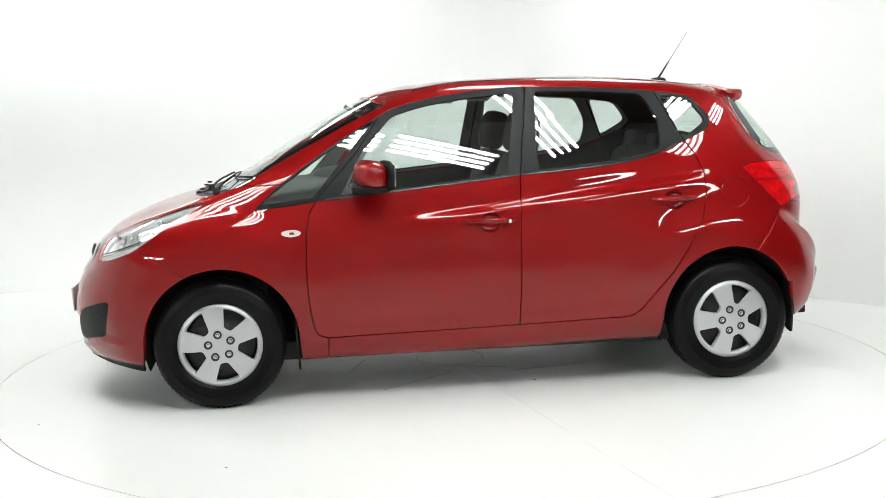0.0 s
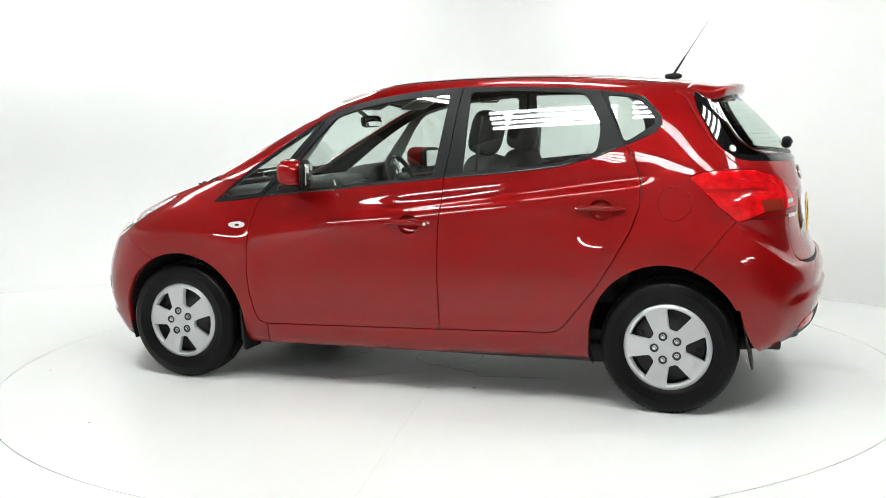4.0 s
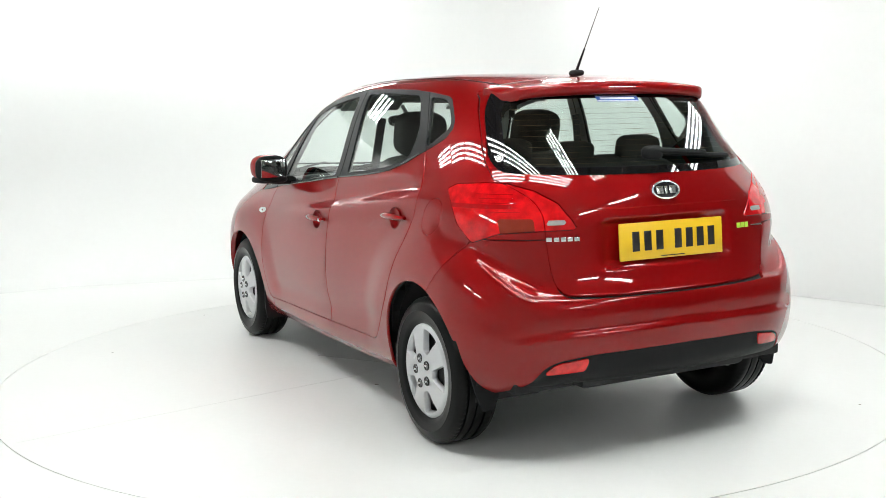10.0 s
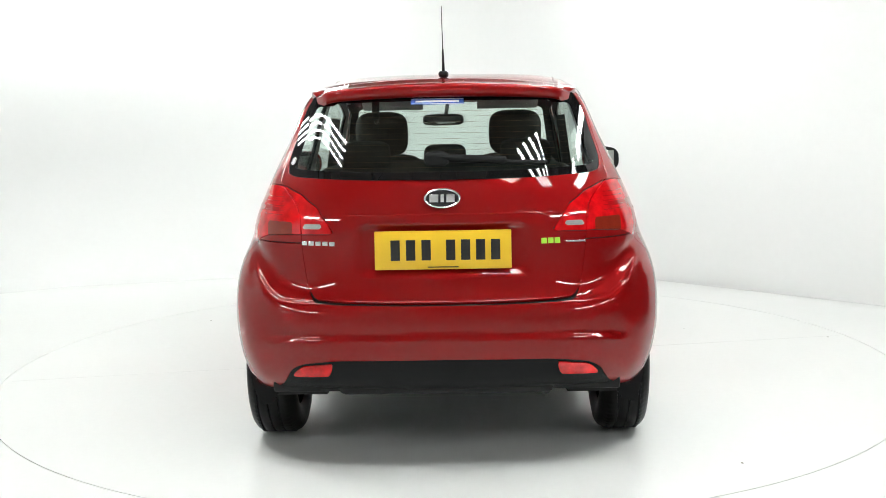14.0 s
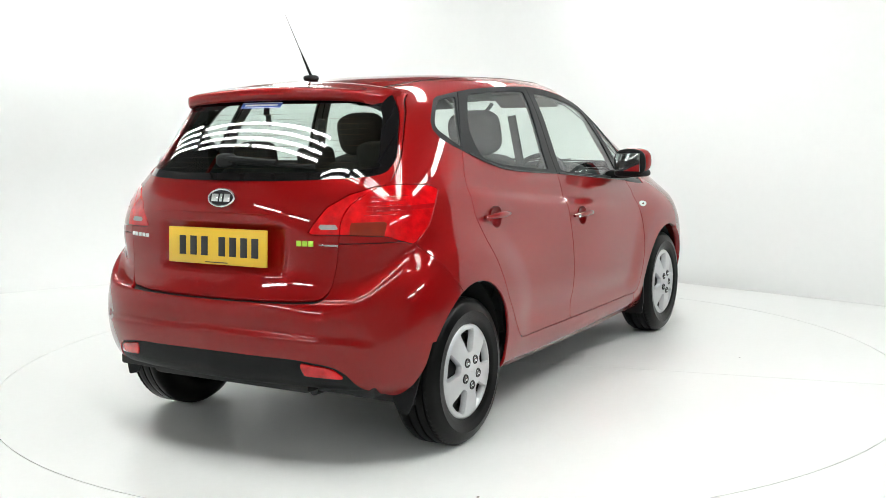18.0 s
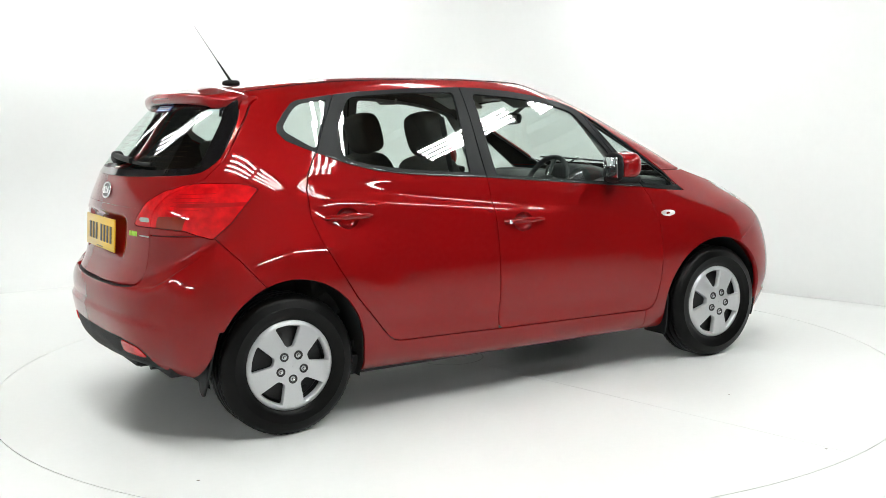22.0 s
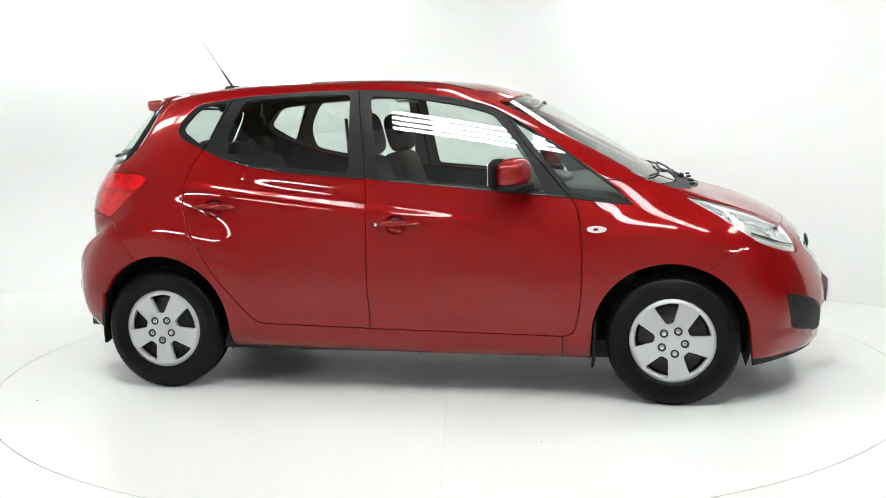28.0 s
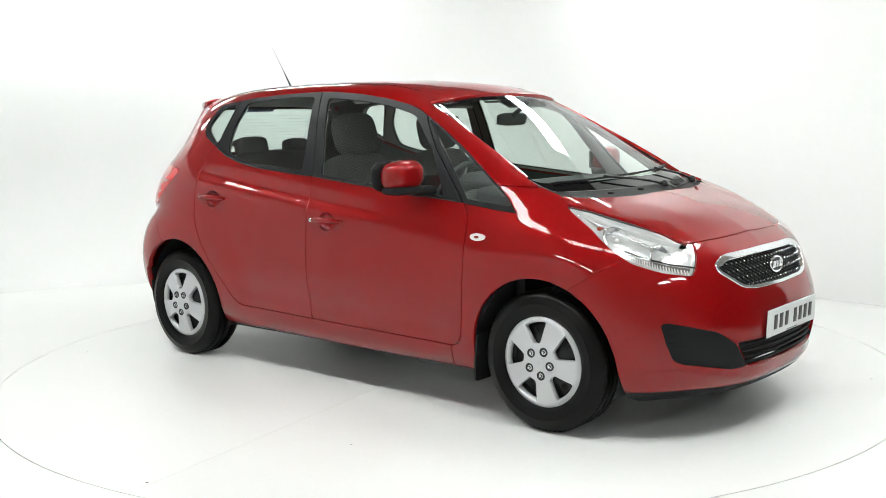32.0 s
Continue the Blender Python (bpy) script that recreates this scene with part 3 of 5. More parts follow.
REAR_WINDOW = rounded([(-.292, 1.119), (-.516, 1.140), (-.687, 1.156), (-.831, 1.178), (-.955, 1.212), (-.972, 1.345), (-.882, 1.494), (-.537, 1.514), (-.307, 1.512)], [.02, .1, .1, .08, .03, .06, .04, .1, .02])
SIDE_QUARTER = rounded([(-.983, 1.484), (-1.135, 1.470), (-1.234, 1.352), (-1.085, 1.256)], [.02, .05, .04, .03])
FRONT_DOOR = [(-.267, 1.56), (-.204, 1.099), (-.189, .851), (-.183, .342), (.788, .324), (.830, .340), (.851, .378), (.871, .481), (.879, .596), (.880, .737), (.873, .846), (.854, .940), (.815, 1.000), (.60, 1.24), (.50, 1.385), (.47, 1.45), (.25, 1.56)]
REAR_DOOR = [(-.267, 1.56), (-.204, 1.099), (-.189, .851), (-.183, .342), (-.731, .355), (-.774, .362), (-.816, .391), (-.979, .587), (-1.063, .721), (-1.138, .858), (-1.172, .97), (-1.172, 1.079), (-1.151, 1.149), (-1.114, 1.214), (-1.088, 1.248), (-.953, 1.507), (-.93, 1.56)]


def near(f, g):
    """Both outlines at once: where both are negative."""
    return lambda v: np.maximum(f(v), g(v))


def ahead(x):
    return lambda v: x - v[:, 0]


def behind(x):
    return lambda v: v[:, 0] - x


def above(z):
    return lambda v: z - v[:, 2]


def arch(cx, cz, rx, rz):
    """Wheel opening: an ellipse that runs straight down below its centre."""
    def f(v):
        dx, dz = (v[:, 0] - cx) / rx, np.maximum(v[:, 2] - cz, 0) / rz
        flat = np.where(v[:, 2] < cz, 1 + .10 * (cz - v[:, 2]) / rz, 1)
        return (np.sqrt(dx**2 + dz**2) / flat - 1) * min(rx, rz)
    return f


BODY = body_skin()
SEALS = []


def take(k, f, gap=.0075):
    """Take the panel inside f out of the sheet, leaving a joint of that width with a seal in it."""
    wide = gap if callable(gap) else lambda v: gap
    inside, rest = cut(k, lambda v: f(v) + wide(v) / 2)
    strip, rest = cut(rest, lambda v: f(v) - wide(v) / 2)
    if gap:
        SEALS.append(strip)
    return inside, rest


def fair(q, axis, of, da, db, even=False, flat=0):
    """A sheet drawn onto one smooth surface: the coordinate on an axis as a polynomial of the other two."""
    a, b = q.v[:, of[0]], q.v[:, of[1]]
    b0, bs = b.mean(), b.std()
    u = (b - b0) / bs
    terms = [(i, j) for i in range(0, da + 1, 2 if even else 1) for j in range(db + 1) if i / da + j / db <= 1.01]
    A = np.stack([a**i * u**j for i, j in terms], 1)
    c = np.linalg.lstsq(A, q.v[:, axis], rcond=None)[0]
    v, n = q.v.copy(), np.zeros_like(q.v)
    v[:, axis] = A @ c
    n[:, axis] = 1
    if flat:
        terms = [w for w in terms if w[0] <= flat and w[1] <= 2 and sum(w) <= flat]
        c = np.linalg.lstsq(np.stack([a**i * u**j for i, j in terms], 1), q.v[:, axis], rcond=None)[0]
    n[:, of[0]] = -sum(k * i * a**max(i - 1, 0) * u**j for k, (i, j) in zip(c, terms))
    n[:, of[1]] = -sum(k * j * a**i * u**max(j - 1, 0) / bs for k, (i, j) in zip(c, terms))
    n /= np.linalg.norm(n, axis=1)[:, None]
    n *= np.sign((n * q.n).sum(1))[:, None]
    return Skin(v, n, q.t)


def lean(pts, a, b):
    """An outline of 3D points seen along a slanting level direction (a, b across it)."""
    p = np.asarray(pts, float)
    q = np.stack([p[:, 0] * a + p[:, 1] * b, p[:, 2]], 1)
    g = outline(rounded(q, .012), (0, 1))
    return lambda v: g(np.stack([v[:, 0] * a + v[:, 1] * b, v[:, 2]], 1))


TAIL_LAMP = [(-1.392, .77, 1.100), (-1.44, .745, 1.122), (-1.58, .674, 1.131), (-1.645, .62, 1.127), (-1.73, .545, 1.098), (-1.785, .47, 1.050), (-1.815, .43, .990), (-1.834, .410, .945), (-1.762, .565, .943), (-1.685, .68, .934), (-1.604, .772, .893), (-1.52, .79, .963)]
HEAD_LAMP = rounded([(1.349, 1.003), (1.459, .980), (1.566, .945), (1.675, .907), (1.790, .862), (1.856, .838), (1.930, .800), (1.940, .705), (1.824, .734), (1.711, .778), (1.639, .824), (1.513, .909), (1.415, .963)], .015)
BONNET = [(1.447, -.1), (1.447, 0), (1.43, .29), (1.38, .49), (1.300, .672), (1.349, .702), (1.459, .660), (1.566, .603), (1.675, .553), (1.790, .515), (1.818, .488)] + [(1.868 - .20 * y * y, y) for y in np.linspace(.465, 0, 16)] + [(1.868, -.1)]
WINDSCREEN = rounded([(-.2, 1.515), (.30, 1.503), (.562, 1.466), (.612, 1.285), (.660, 1.095), (.628, 1.058), (.30, 1.052), (-.2, 1.045)], [0, .1, .03, .1, .03, .05, .1, 0])
GRILLE = rounded([(-.1, .788), (.36, .782), (.440, .752), (.446, .718), (.335, .642), (.25, .630), (-.1, .626)], [0, .05, .015, .015, .03, .05, 0])
LOW_GRILLE = rounded([(-.1, .412), (.434, .424), (.345, .303), (-.1, .292)], [0, .02, .02, 0])
FOG_PANEL = rounded([(.742, .524), (.722, .534), (.528, .478), (.438, .418), (.348, .306), (.433, .303), (.648, .349), (.685, .369), (.722, .443)], .015)
GATE = rounded([(-.1, 1.60), (.53, 1.60), (.569, 1.496), (.604, 1.428), (.630, 1.322), (.659, 1.219), (.672, 1.142), (.655, 1.128), (.623, 1.101), (.581, 1.058), (.563, .999), (.563, .95), (.555, .839), (.535, .729), (.510, .690), (.43, .685), (.2, .682), (-.1, .680)], [0, 0, .03, .05, .05, .05, .01, .01, .02, .03, .03, .03, .05, .04, .02, .05, .05, 0])
BACK_GLASS = rounded([(-.1, 1.500), (.553, 1.492), (.594, 1.424), (.620, 1.322), (.648, 1.225), (.643, 1.174), (.60, 1.163), (.44, 1.157), (.29, 1.153), (-.1, 1.150)], [0, .01, .04, .05, .03, .015, .03, .05, .05, 0])
VALANCE = rounded([(-.1, .468), (.43, .460), (.565, .440), (.615, .410), (.645, .345), (.72, .300), (.86, .255), (.86, .1), (-.1, .1)], [0, .05, .04, .04, .03, .05, 0, 0, 0])
REFLECTOR = rounded([(.610, .382), (.572, .428), (.437, .446), (.450, .394)], [.015, .03, .01, .01])

k = BODY
_, k = cut(k, arch(1.297, .33, .374, .362))
_, k = cut(k, arch(-1.295, .345, .358, .362))
_, k = cut(k, outline([(-1.634, .51), (-1.652, .418), (-1.68, .344), (-1.708, .30), (-1.74, .2), (-1.2, .2), (-1.2, .51)]))
screen, k = take(k, near(outline(WINDSCREEN, (1, 2)), ahead(.33)), .003)
screen = fair(screen, 0, (1, 2), 6, 3, True, 4).moved(-.012)
bonnet, k = take(k, near(outline(BONNET, (0, 1)), above(.75)))
cowl, k = take(k, near(near(outline([(-.1, .99), (-.1, 1.2), (.675, 1.115), (.69, 1.05), (.665, 1.0)], (1, 2)), ahead(1.02)), lambda v: v[:, 1] - .668), .002)
head_lamp, k = take(k, near(near(outline(HEAD_LAMP), ahead(1.2)), lambda v: (1.291 - v[:, 2] - v[:, 1]) * .71), .006)
grille, k = take(k, near(outline(GRILLE, (1, 2)), ahead(1.7)), .003)
low_grille, k = take(k, near(outline(LOW_GRILLE, (1, 2)), ahead(1.7)), .002)
fog, k = take(k, near(outline(FOG_PANEL, (1, 2)), ahead(1.6)), .003)
dlo, k = take(k, outline(DLO), .003)
dlo = fair(dlo, 1, (0, 2), 5, 3, False, 2)
fq, dlo = take(dlo, outline(FRONT_QUARTER), .001)
fwin, dlo = take(dlo, outline(FRONT_WINDOW), .001)
rwin, dlo = take(dlo, outline(REAR_WINDOW), .001)
qwin, dlo = take(dlo, outline(SIDE_QUARTER), .001)
ftrim, dlo = take(dlo, outline(FRONT_DOOR))
rtrim, dlo = take(dlo, outline(REAR_DOOR))
BELT = np.array(DLO[:17])[::-1]
below_belt = lambda v: v[:, 2] - .02 - np.interp(v[:, 0], BELT[:, 0], BELT[:, 1])
fdoor, k = take(k, near(outline(FRONT_DOOR), below_belt))
rdoor, k = take(k, near(outline(REAR_DOOR), below_belt))
_, fdoor = cut(fdoor, lambda v: np.hypot(v[:, 0] + .035, (v[:, 2] - .866) * 1.15) - .056)
_, rdoor = cut(rdoor, lambda v: np.hypot(v[:, 0] + .995, (v[:, 2] - .948) * 1.15) - .056)
lamp, k = take(k, near(lean(TAIL_LAMP, -.78, -.63), behind(-1.2)), .006)
back_glass, k = take(k, near(outline(BACK_GLASS, (1, 2)), behind(-1.30)), .002)
back_glass = fair(back_glass, 0, (1, 2), 6, 3, True, 2)
back_glass.n[:, 1] *= .62
back_glass.n[:, 1] += .62 * ease(.38, .66, back_glass.v[:, 1])
back_glass.n /= np.linalg.norm(back_glass.n, axis=1)[:, None]
gate_lamp, side_lamp = take(lamp, near(outline(GATE, (1, 2)), behind(-1.3)), .006)
gate, k = take(k, near(near(outline(GATE, (1, 2)), behind(-1.3)), lambda v: v[:, 2] - 1.50), lambda v: np.where(v[:, 2] < .72, .013, .004))
valance, k = take(k, near(outline(VALANCE, (1, 2)), behind(-1.5)), .003)
reflector, valance = take(valance, outline(REFLECTOR, (1, 2)), .002)
rear_bumper, k = take(k, lambda v: np.maximum(v[:, 2] - .91, v[:, 0] + 1.362 + (v[:, 2] - .61) * .83))
lip, k = cut(k, near(lambda v: v[:, 2] - .225, ahead(1.5)))
front_bumper, k = take(k, lambda v: np.maximum(np.maximum(1.66 - (.78 - v[:, 2]) * 1.6 - v[:, 0], 1.29 - v[:, 0]), v[:, 2] - .88))
roof, k = take(k, near(near(lambda v: v[:, 1] - np.interp(v[:, 0], [-1.6, -1.2, -.7, .2, .4, .6], [.44, .487, .52, .505, .44, .42]), above(1.455)), behind(.62)), .006)
fender, k = take(k, near(near(ahead(.784), lambda v: v[:, 2] - 1.09), lambda v: v[:, 2] - 1.075 - (1.10 - v[:, 0]) * .02))
flap_f = lambda v: np.hypot(v[:, 0] + 1.332, v[:, 2] - .980) - .076
side_right = k.mirrored()
flap, k_left = take(k, flap_f, .005)
SEALS_LEFT = SEALS.pop()

for s, q in ((1, k_left), (-1, side_right)):
    sheet("body_side", q, PAINT, CAR, .014)
sheet("fuel_flap", flap, PAINT, CAR, label="round red fuel filler flap")
front_trim, rear_trim = cut(dlo, ahead(0))
for name, q, m, dep, lab in (("front_pillar_trim", front_trim, SATIN_BLACK, .012, "satin black window surround"), ("rear_pillar_trim", rear_trim, SATIN_BLACK, .012, "satin black window surround"), ("front_fender", fender, PAINT, .02, ""), ("headlamp_cover", head_lamp, CLEAR, .006, "clear plastic headlamp cover"), ("foglamp_panel", fog, PLASTIC, .03, "dark grey blank foglamp panel"),
                             ("rear_reflector", reflector, LENS, .012, "red bumper reflector")):
    for w in both(q):
        sheet(name, w, m, CAR, dep, lab)
DOORS = []
for q, win, tr, nm in ((fdoor, fwin, ftrim, "front_door"), (rdoor, rwin, rtrim, "rear_door")):
    for a, b, c in zip(both(q), both(win), both(tr)):
        door = sheet(nm, a, PAINT, CAR, .02)
        DOORS.append(door)
        sheet("window_frame", c, SATIN_BLACK, door, .012, "satin black window frame")
        sheet("window_glass", b.moved(-.004), GLASS, door, .0, "green tinted glass")
for w in both(fq):
    sheet("front_quarter_glass", w.moved(-.004), GLASS, CAR, .0, "green tinted glass")
for w in both(qwin):
    sheet("rear_quarter_glass", w.moved(-.004), GLASS, CAR, .0, "green tinted glass")
screen_clear, screen_band = cut(screen, lambda v: outline(WINDSCREEN, (1, 2))(v) + np.where(v[:, 2] > 1.44, .028, np.where(v[:, 2] < 1.09, .03, .012)))
wind = sheet("windscreen", both(screen_clear.moved(-.002)), GLASS, CAR, 0, "clear green tinted windscreen")
sheet("black_border", both(screen_band.moved(-.002)), ENAMEL, wind, 0, "black enamel border of the windscreen")
sheet("bonnet", both(bonnet), PAINT, CAR, .02)
sheet("scuttle_panel", both(cowl.moved(-.012)), PLASTIC, CAR, .02, "black plastic scuttle panel")
sheet("front_bumper", both(front_bumper), PAINT, CAR, .03)
sheet("bumper_lip", both(lip), PLASTIC, CAR, .02, "black plastic lip")
sheet("roof", both(roof), PAINT, CAR, .02)
tailgate = sheet("tailgate", both(gate), PAINT, CAR, .02)
back_clear, back_band = cut(back_glass, lambda v: outline(BACK_GLASS, (1, 2))(v) + np.where(v[:, 2] < 1.21, .030, np.where(v[:, 1] > .45, .045, .035)))
rw = sheet("rear_window", both(back_clear.moved(-.002)), REAR_GLASS, tailgate, 0, "dark tinted heated rear window")
sheet("black_border", both(back_band.moved(-.002)), ENAMEL, rw, 0, "black enamel border of the rear window")
sheet("rear_bumper", both(rear_bumper), PAINT, CAR, .03)
sheet("rear_valance", both(valance.moved(-.006)), PLASTIC, CAR, .03, "black plastic valance")
seal = [s.moved(-.016) for s in SEALS]
sheet("joint_seal", seal + [s.mirrored() for s in seal] + [SEALS_LEFT.moved(-.014)], SEAL, CAR, 0, "dark rubber joints between panels")


# ---- wheels ----
def wheel_cap_skin():
    """Domed cap, five windows cut through it."""
    rs, seg = np.linspace(.004, .208, 30), 150
    a = np.linspace(0, 2 * math.pi, seg + 1)
    dome = np.interp(rs, [0, .03, .05, .06, .15, .187, .198, .208], [.020, .020, .018, .0175, .010, .004, -.002, -.012])
    g = np.stack([rs[:, None] * np.cos(a), np.repeat(dome[:, None], seg + 1, 1), rs[:, None] * np.sin(a)], -1)
    q = grid_skin(g)
    if q.n[200, 1] < 0:
        q = Skin(q.v, -q.n, q.t[:, ::-1])
    return q


def cap_windows(q):
    for i in range(5):
        w = 2 * math.pi * (i + .5) / 5
        c, s = math.cos(w), math.sin(w)
        poly = rounded([(.084, -.019), (.176, -.064), (.187, 0), (.176, .064), (.084, .019)], [.012, .014, .06, .014, .012])
        poly = np.stack([poly[:, 0] * c - poly[:, 1] * s, poly[:, 0] * s + poly[:, 1] * c], 1)
        _, q = cut(q, outline(poly, (0, 2)))
    return q


def tyre_mesh():
    prof = [(.192, -.175), (.205, -.186), (.23, -.195), (.262, -.199), (.288, -.194), (.303, -.182), (.311, -.165)]
    for y in (-.142, -.098, -.055, -.012):
        prof += [(.3165, y - .018), (.317, y - .006), (.3172, y + .012), (.3165, y + .0135), (.309, y + .015), (.309, y + .021), (.3165, y + .0225)]
    prof = [p for p in prof if p[1] < -.026] + [(.3165, -.024), (.311, -.018), (.303, -.006), (.288, .006), (.262, .011), (.2595, .0125), (.2565, .0115), (.23, .007), (.212, .002), (.205, -.006), (.198, -.012)]
    bm = lathe(prof, 216)
    for q in bm.verts:
        r = math.hypot(q.co.x, q.co.z)
        if r > .3115 and (q.co.y < -.155 or q.co.y > -.030):
            if int((math.atan2(q.co.z, q.co.x) + math.pi) / (2 * math.pi) * 72 + .25) != int((math.atan2(q.co.z, q.co.x) + math.pi) / (2 * math.pi) * 72 - .08):
                q.co.x, q.co.z = q.co.x * (1 - .004 / r), q.co.z * (1 - .004 / r)
    return bm


def wheel(at, side, turn):
    """A wheel on the left (side 1) or right (-1); the pattern turned by that many degrees."""
    w = link("wheel", bpy.data.meshes.new("wheel_hub"), None, CAR)
    bm = bmesh.new()
    bmesh.ops.create_cone(bm, cap_ends=True, segments=48, radius1=.13, radius2=.13, depth=.05, matrix=pose(0, -.07, 0, 90))
    bm.to_mesh(w.data)
    bm.free()
    w.data.materials.append(STEEL)
    part("tyre", tyre_mesh(), RUBBER, w, "black treaded rubber tyre")
    bm = lathe([(.200, -.005), (.196, -.02), (.19, -.05), (.175, -.06), (.165, -.045), (.12, -.036), (.085, -.02), (.07, -.014), (0.001, -.014)], 64)
    part("steel_rim", bm, STEEL, w, "black steel rim behind the cap")
    cap = sheet("wheel_cap", cap_windows(wheel_cap_skin()), CAP, w, .030, "silver five-spoke wheel cover")
    for i in range(5):
        a = 2 * math.pi * i / 5
        x, z = .057 * math.cos(a), .057 * math.sin(a)
        bm = lathe([(.0205, .008), (.0205, .0205), (.0190, .0222), (.0165, .0205), (.0120, .0190), (.0080, .012)], 22)
        bmesh.ops.translate(bm, verts=bm.verts, vec=(x, 0, z))
        part("nut_recess", bm, INK, cap, "dark wheel nut recess")
        bm = lathe([(.0088, .010), (.0080, .022), (.0055, .0265), (.001, .028)], 6)
        bmesh.ops.translate(bm, verts=bm.verts, vec=(x, 0, z))
        part("wheel_nut", bm, CHROME, cap, "chrome wheel nut")
    for i in range(9):
        a = 2 * math.pi * i / 9
        bm = bmesh.new()
        bmesh.ops.create_cone(bm, cap_ends=True, segments=14, radius1=.013, radius2=.013, depth=.006, matrix=pose(.14 * math.cos(a), -.036, .14 * math.sin(a), 90))
        part("rim_hole", bm, LINER, w)
    m = pose(0, 0, 0, 0, 0, 0 if side > 0 else 180)
    w.matrix_basis = Matrix.Translation(at) @ m @ pose(0, 0, 0, 0, turn, 0)
    return w


WHEEL_Y = .845
wheel((1.3065, WHEEL_Y, .3165), 1, 28 - 180)
wheel((-1.3065, WHEEL_Y, .3165), 1, 36 - 180)
wheel((1.3065, -WHEEL_Y, .3165), -1, -188)
wheel((-1.3065, -WHEEL_Y, .3165), -1, -196)


def arch_liner(cx, cz, s):
    """Dark inner wheel house."""
    bm = bmesh.new()
    rows = []
    for y in (.50, .65, .80):
        rows.append([bm.verts.new((cx + .375 * math.cos(a), y * s, cz + .372 * math.sin(a))) for a in [math.pi * (-.12 + 1.20 * i / 30) for i in range(31)]])
    for p, q in zip(rows, rows[1:]):
        for i in range(30):
            bm.faces.new((p[i], p[i + 1], q[i + 1], q[i]))
    bm.faces.new(rows[0])
    return part("wheel_house", bm, LINER, CAR, "dark plastic wheel house")


for s in (1, -1):
    arch_liner(1.297, .33, s)
    arch_liner(-1.295, .345, s)


def underbody():
    bm = block((2.3, 1.50, .10), (0, 0, .25), bevel=.03)
    part("floor_pan", bm, LINER, CAR, "dark underbody")
    bm = block((.75, 1.0, .12), (1.45, 0, .25), bevel=.03)
    part("engine_tray", bm, LINER, CAR, "dark engine undertray")
    bm = block((.75, .86, .14), (-1.5, 0, .37), bevel=.03)
    part("spare_well", bm, LINER, CAR, "dark boot floor")
    part("exhaust_pipe", rod(bmesh.new(), (-1.3, -.36, .27), (-1.80, -.40, .30), .020, seg=16), STEEL, CAR, "dark metal exhaust tailpipe")
    part("axle_beam", rod(bmesh.new(), (-1.3, -.66, .29), (-1.3, .66, .29), .04), STEEL, CAR)


underbody()


# ---- helpers that sit things on the skin ----
def on_skin(q, a, b, axes=(0, 2)):
    """Nearest place on a sheet seen along an axis, with the normal there."""
    d = (q.v[:, axes[0]] - a)**2 + (q.v[:, axes[1]] - b)**2
    i = np.argsort(d)[:4]
    w = 1 / (d[i] + 1e-6)
    w /= w.sum()
    n = (q.n[i] * w[:, None]).sum(0)
    p = (q.v[i] * w[:, None]).sum(0)
    p[axes[0]], p[axes[1]] = a, b
    return Vector(p), Vector(n / np.linalg.norm(n))


def facing(p, n, up=(0, 0, 1)):
    """A matrix at p whose z points along n and whose y points up."""
    z = Vector(n).normalized()
    x = Vector(up).cross(z).normalized()
    y = z.cross(x)
    return Matrix(((x[0], y[0], z[0], p[0]), (x[1], y[1], z[1], p[1]), (x[2], y[2], z[2], p[2]), (0, 0, 0, 1)))


def patch(q, poly, axes, lift):
    return cut(q, outline(poly, axes))[0].moved(lift)


def smooth_lump(size, power, at=(0, 0, 0), turn=(0, 0, 0), seg=28):
    """A rounded block: a sphere pushed towards a box by its power (1 a sphere, .3 nearly a box)."""
    bm = bmesh.new()
    bmesh.ops.create_uvsphere(bm, u_segments=seg, v_segments=seg // 2, radius=1)
    for q in bm.verts:
        q.co = Vector([math.copysign(abs(c) ** power, c) * s / 2 for c, s in zip(q.co, size)])
    bmesh.ops.transform(bm, matrix=pose(*at, *turn), verts=bm.verts)
    return bm


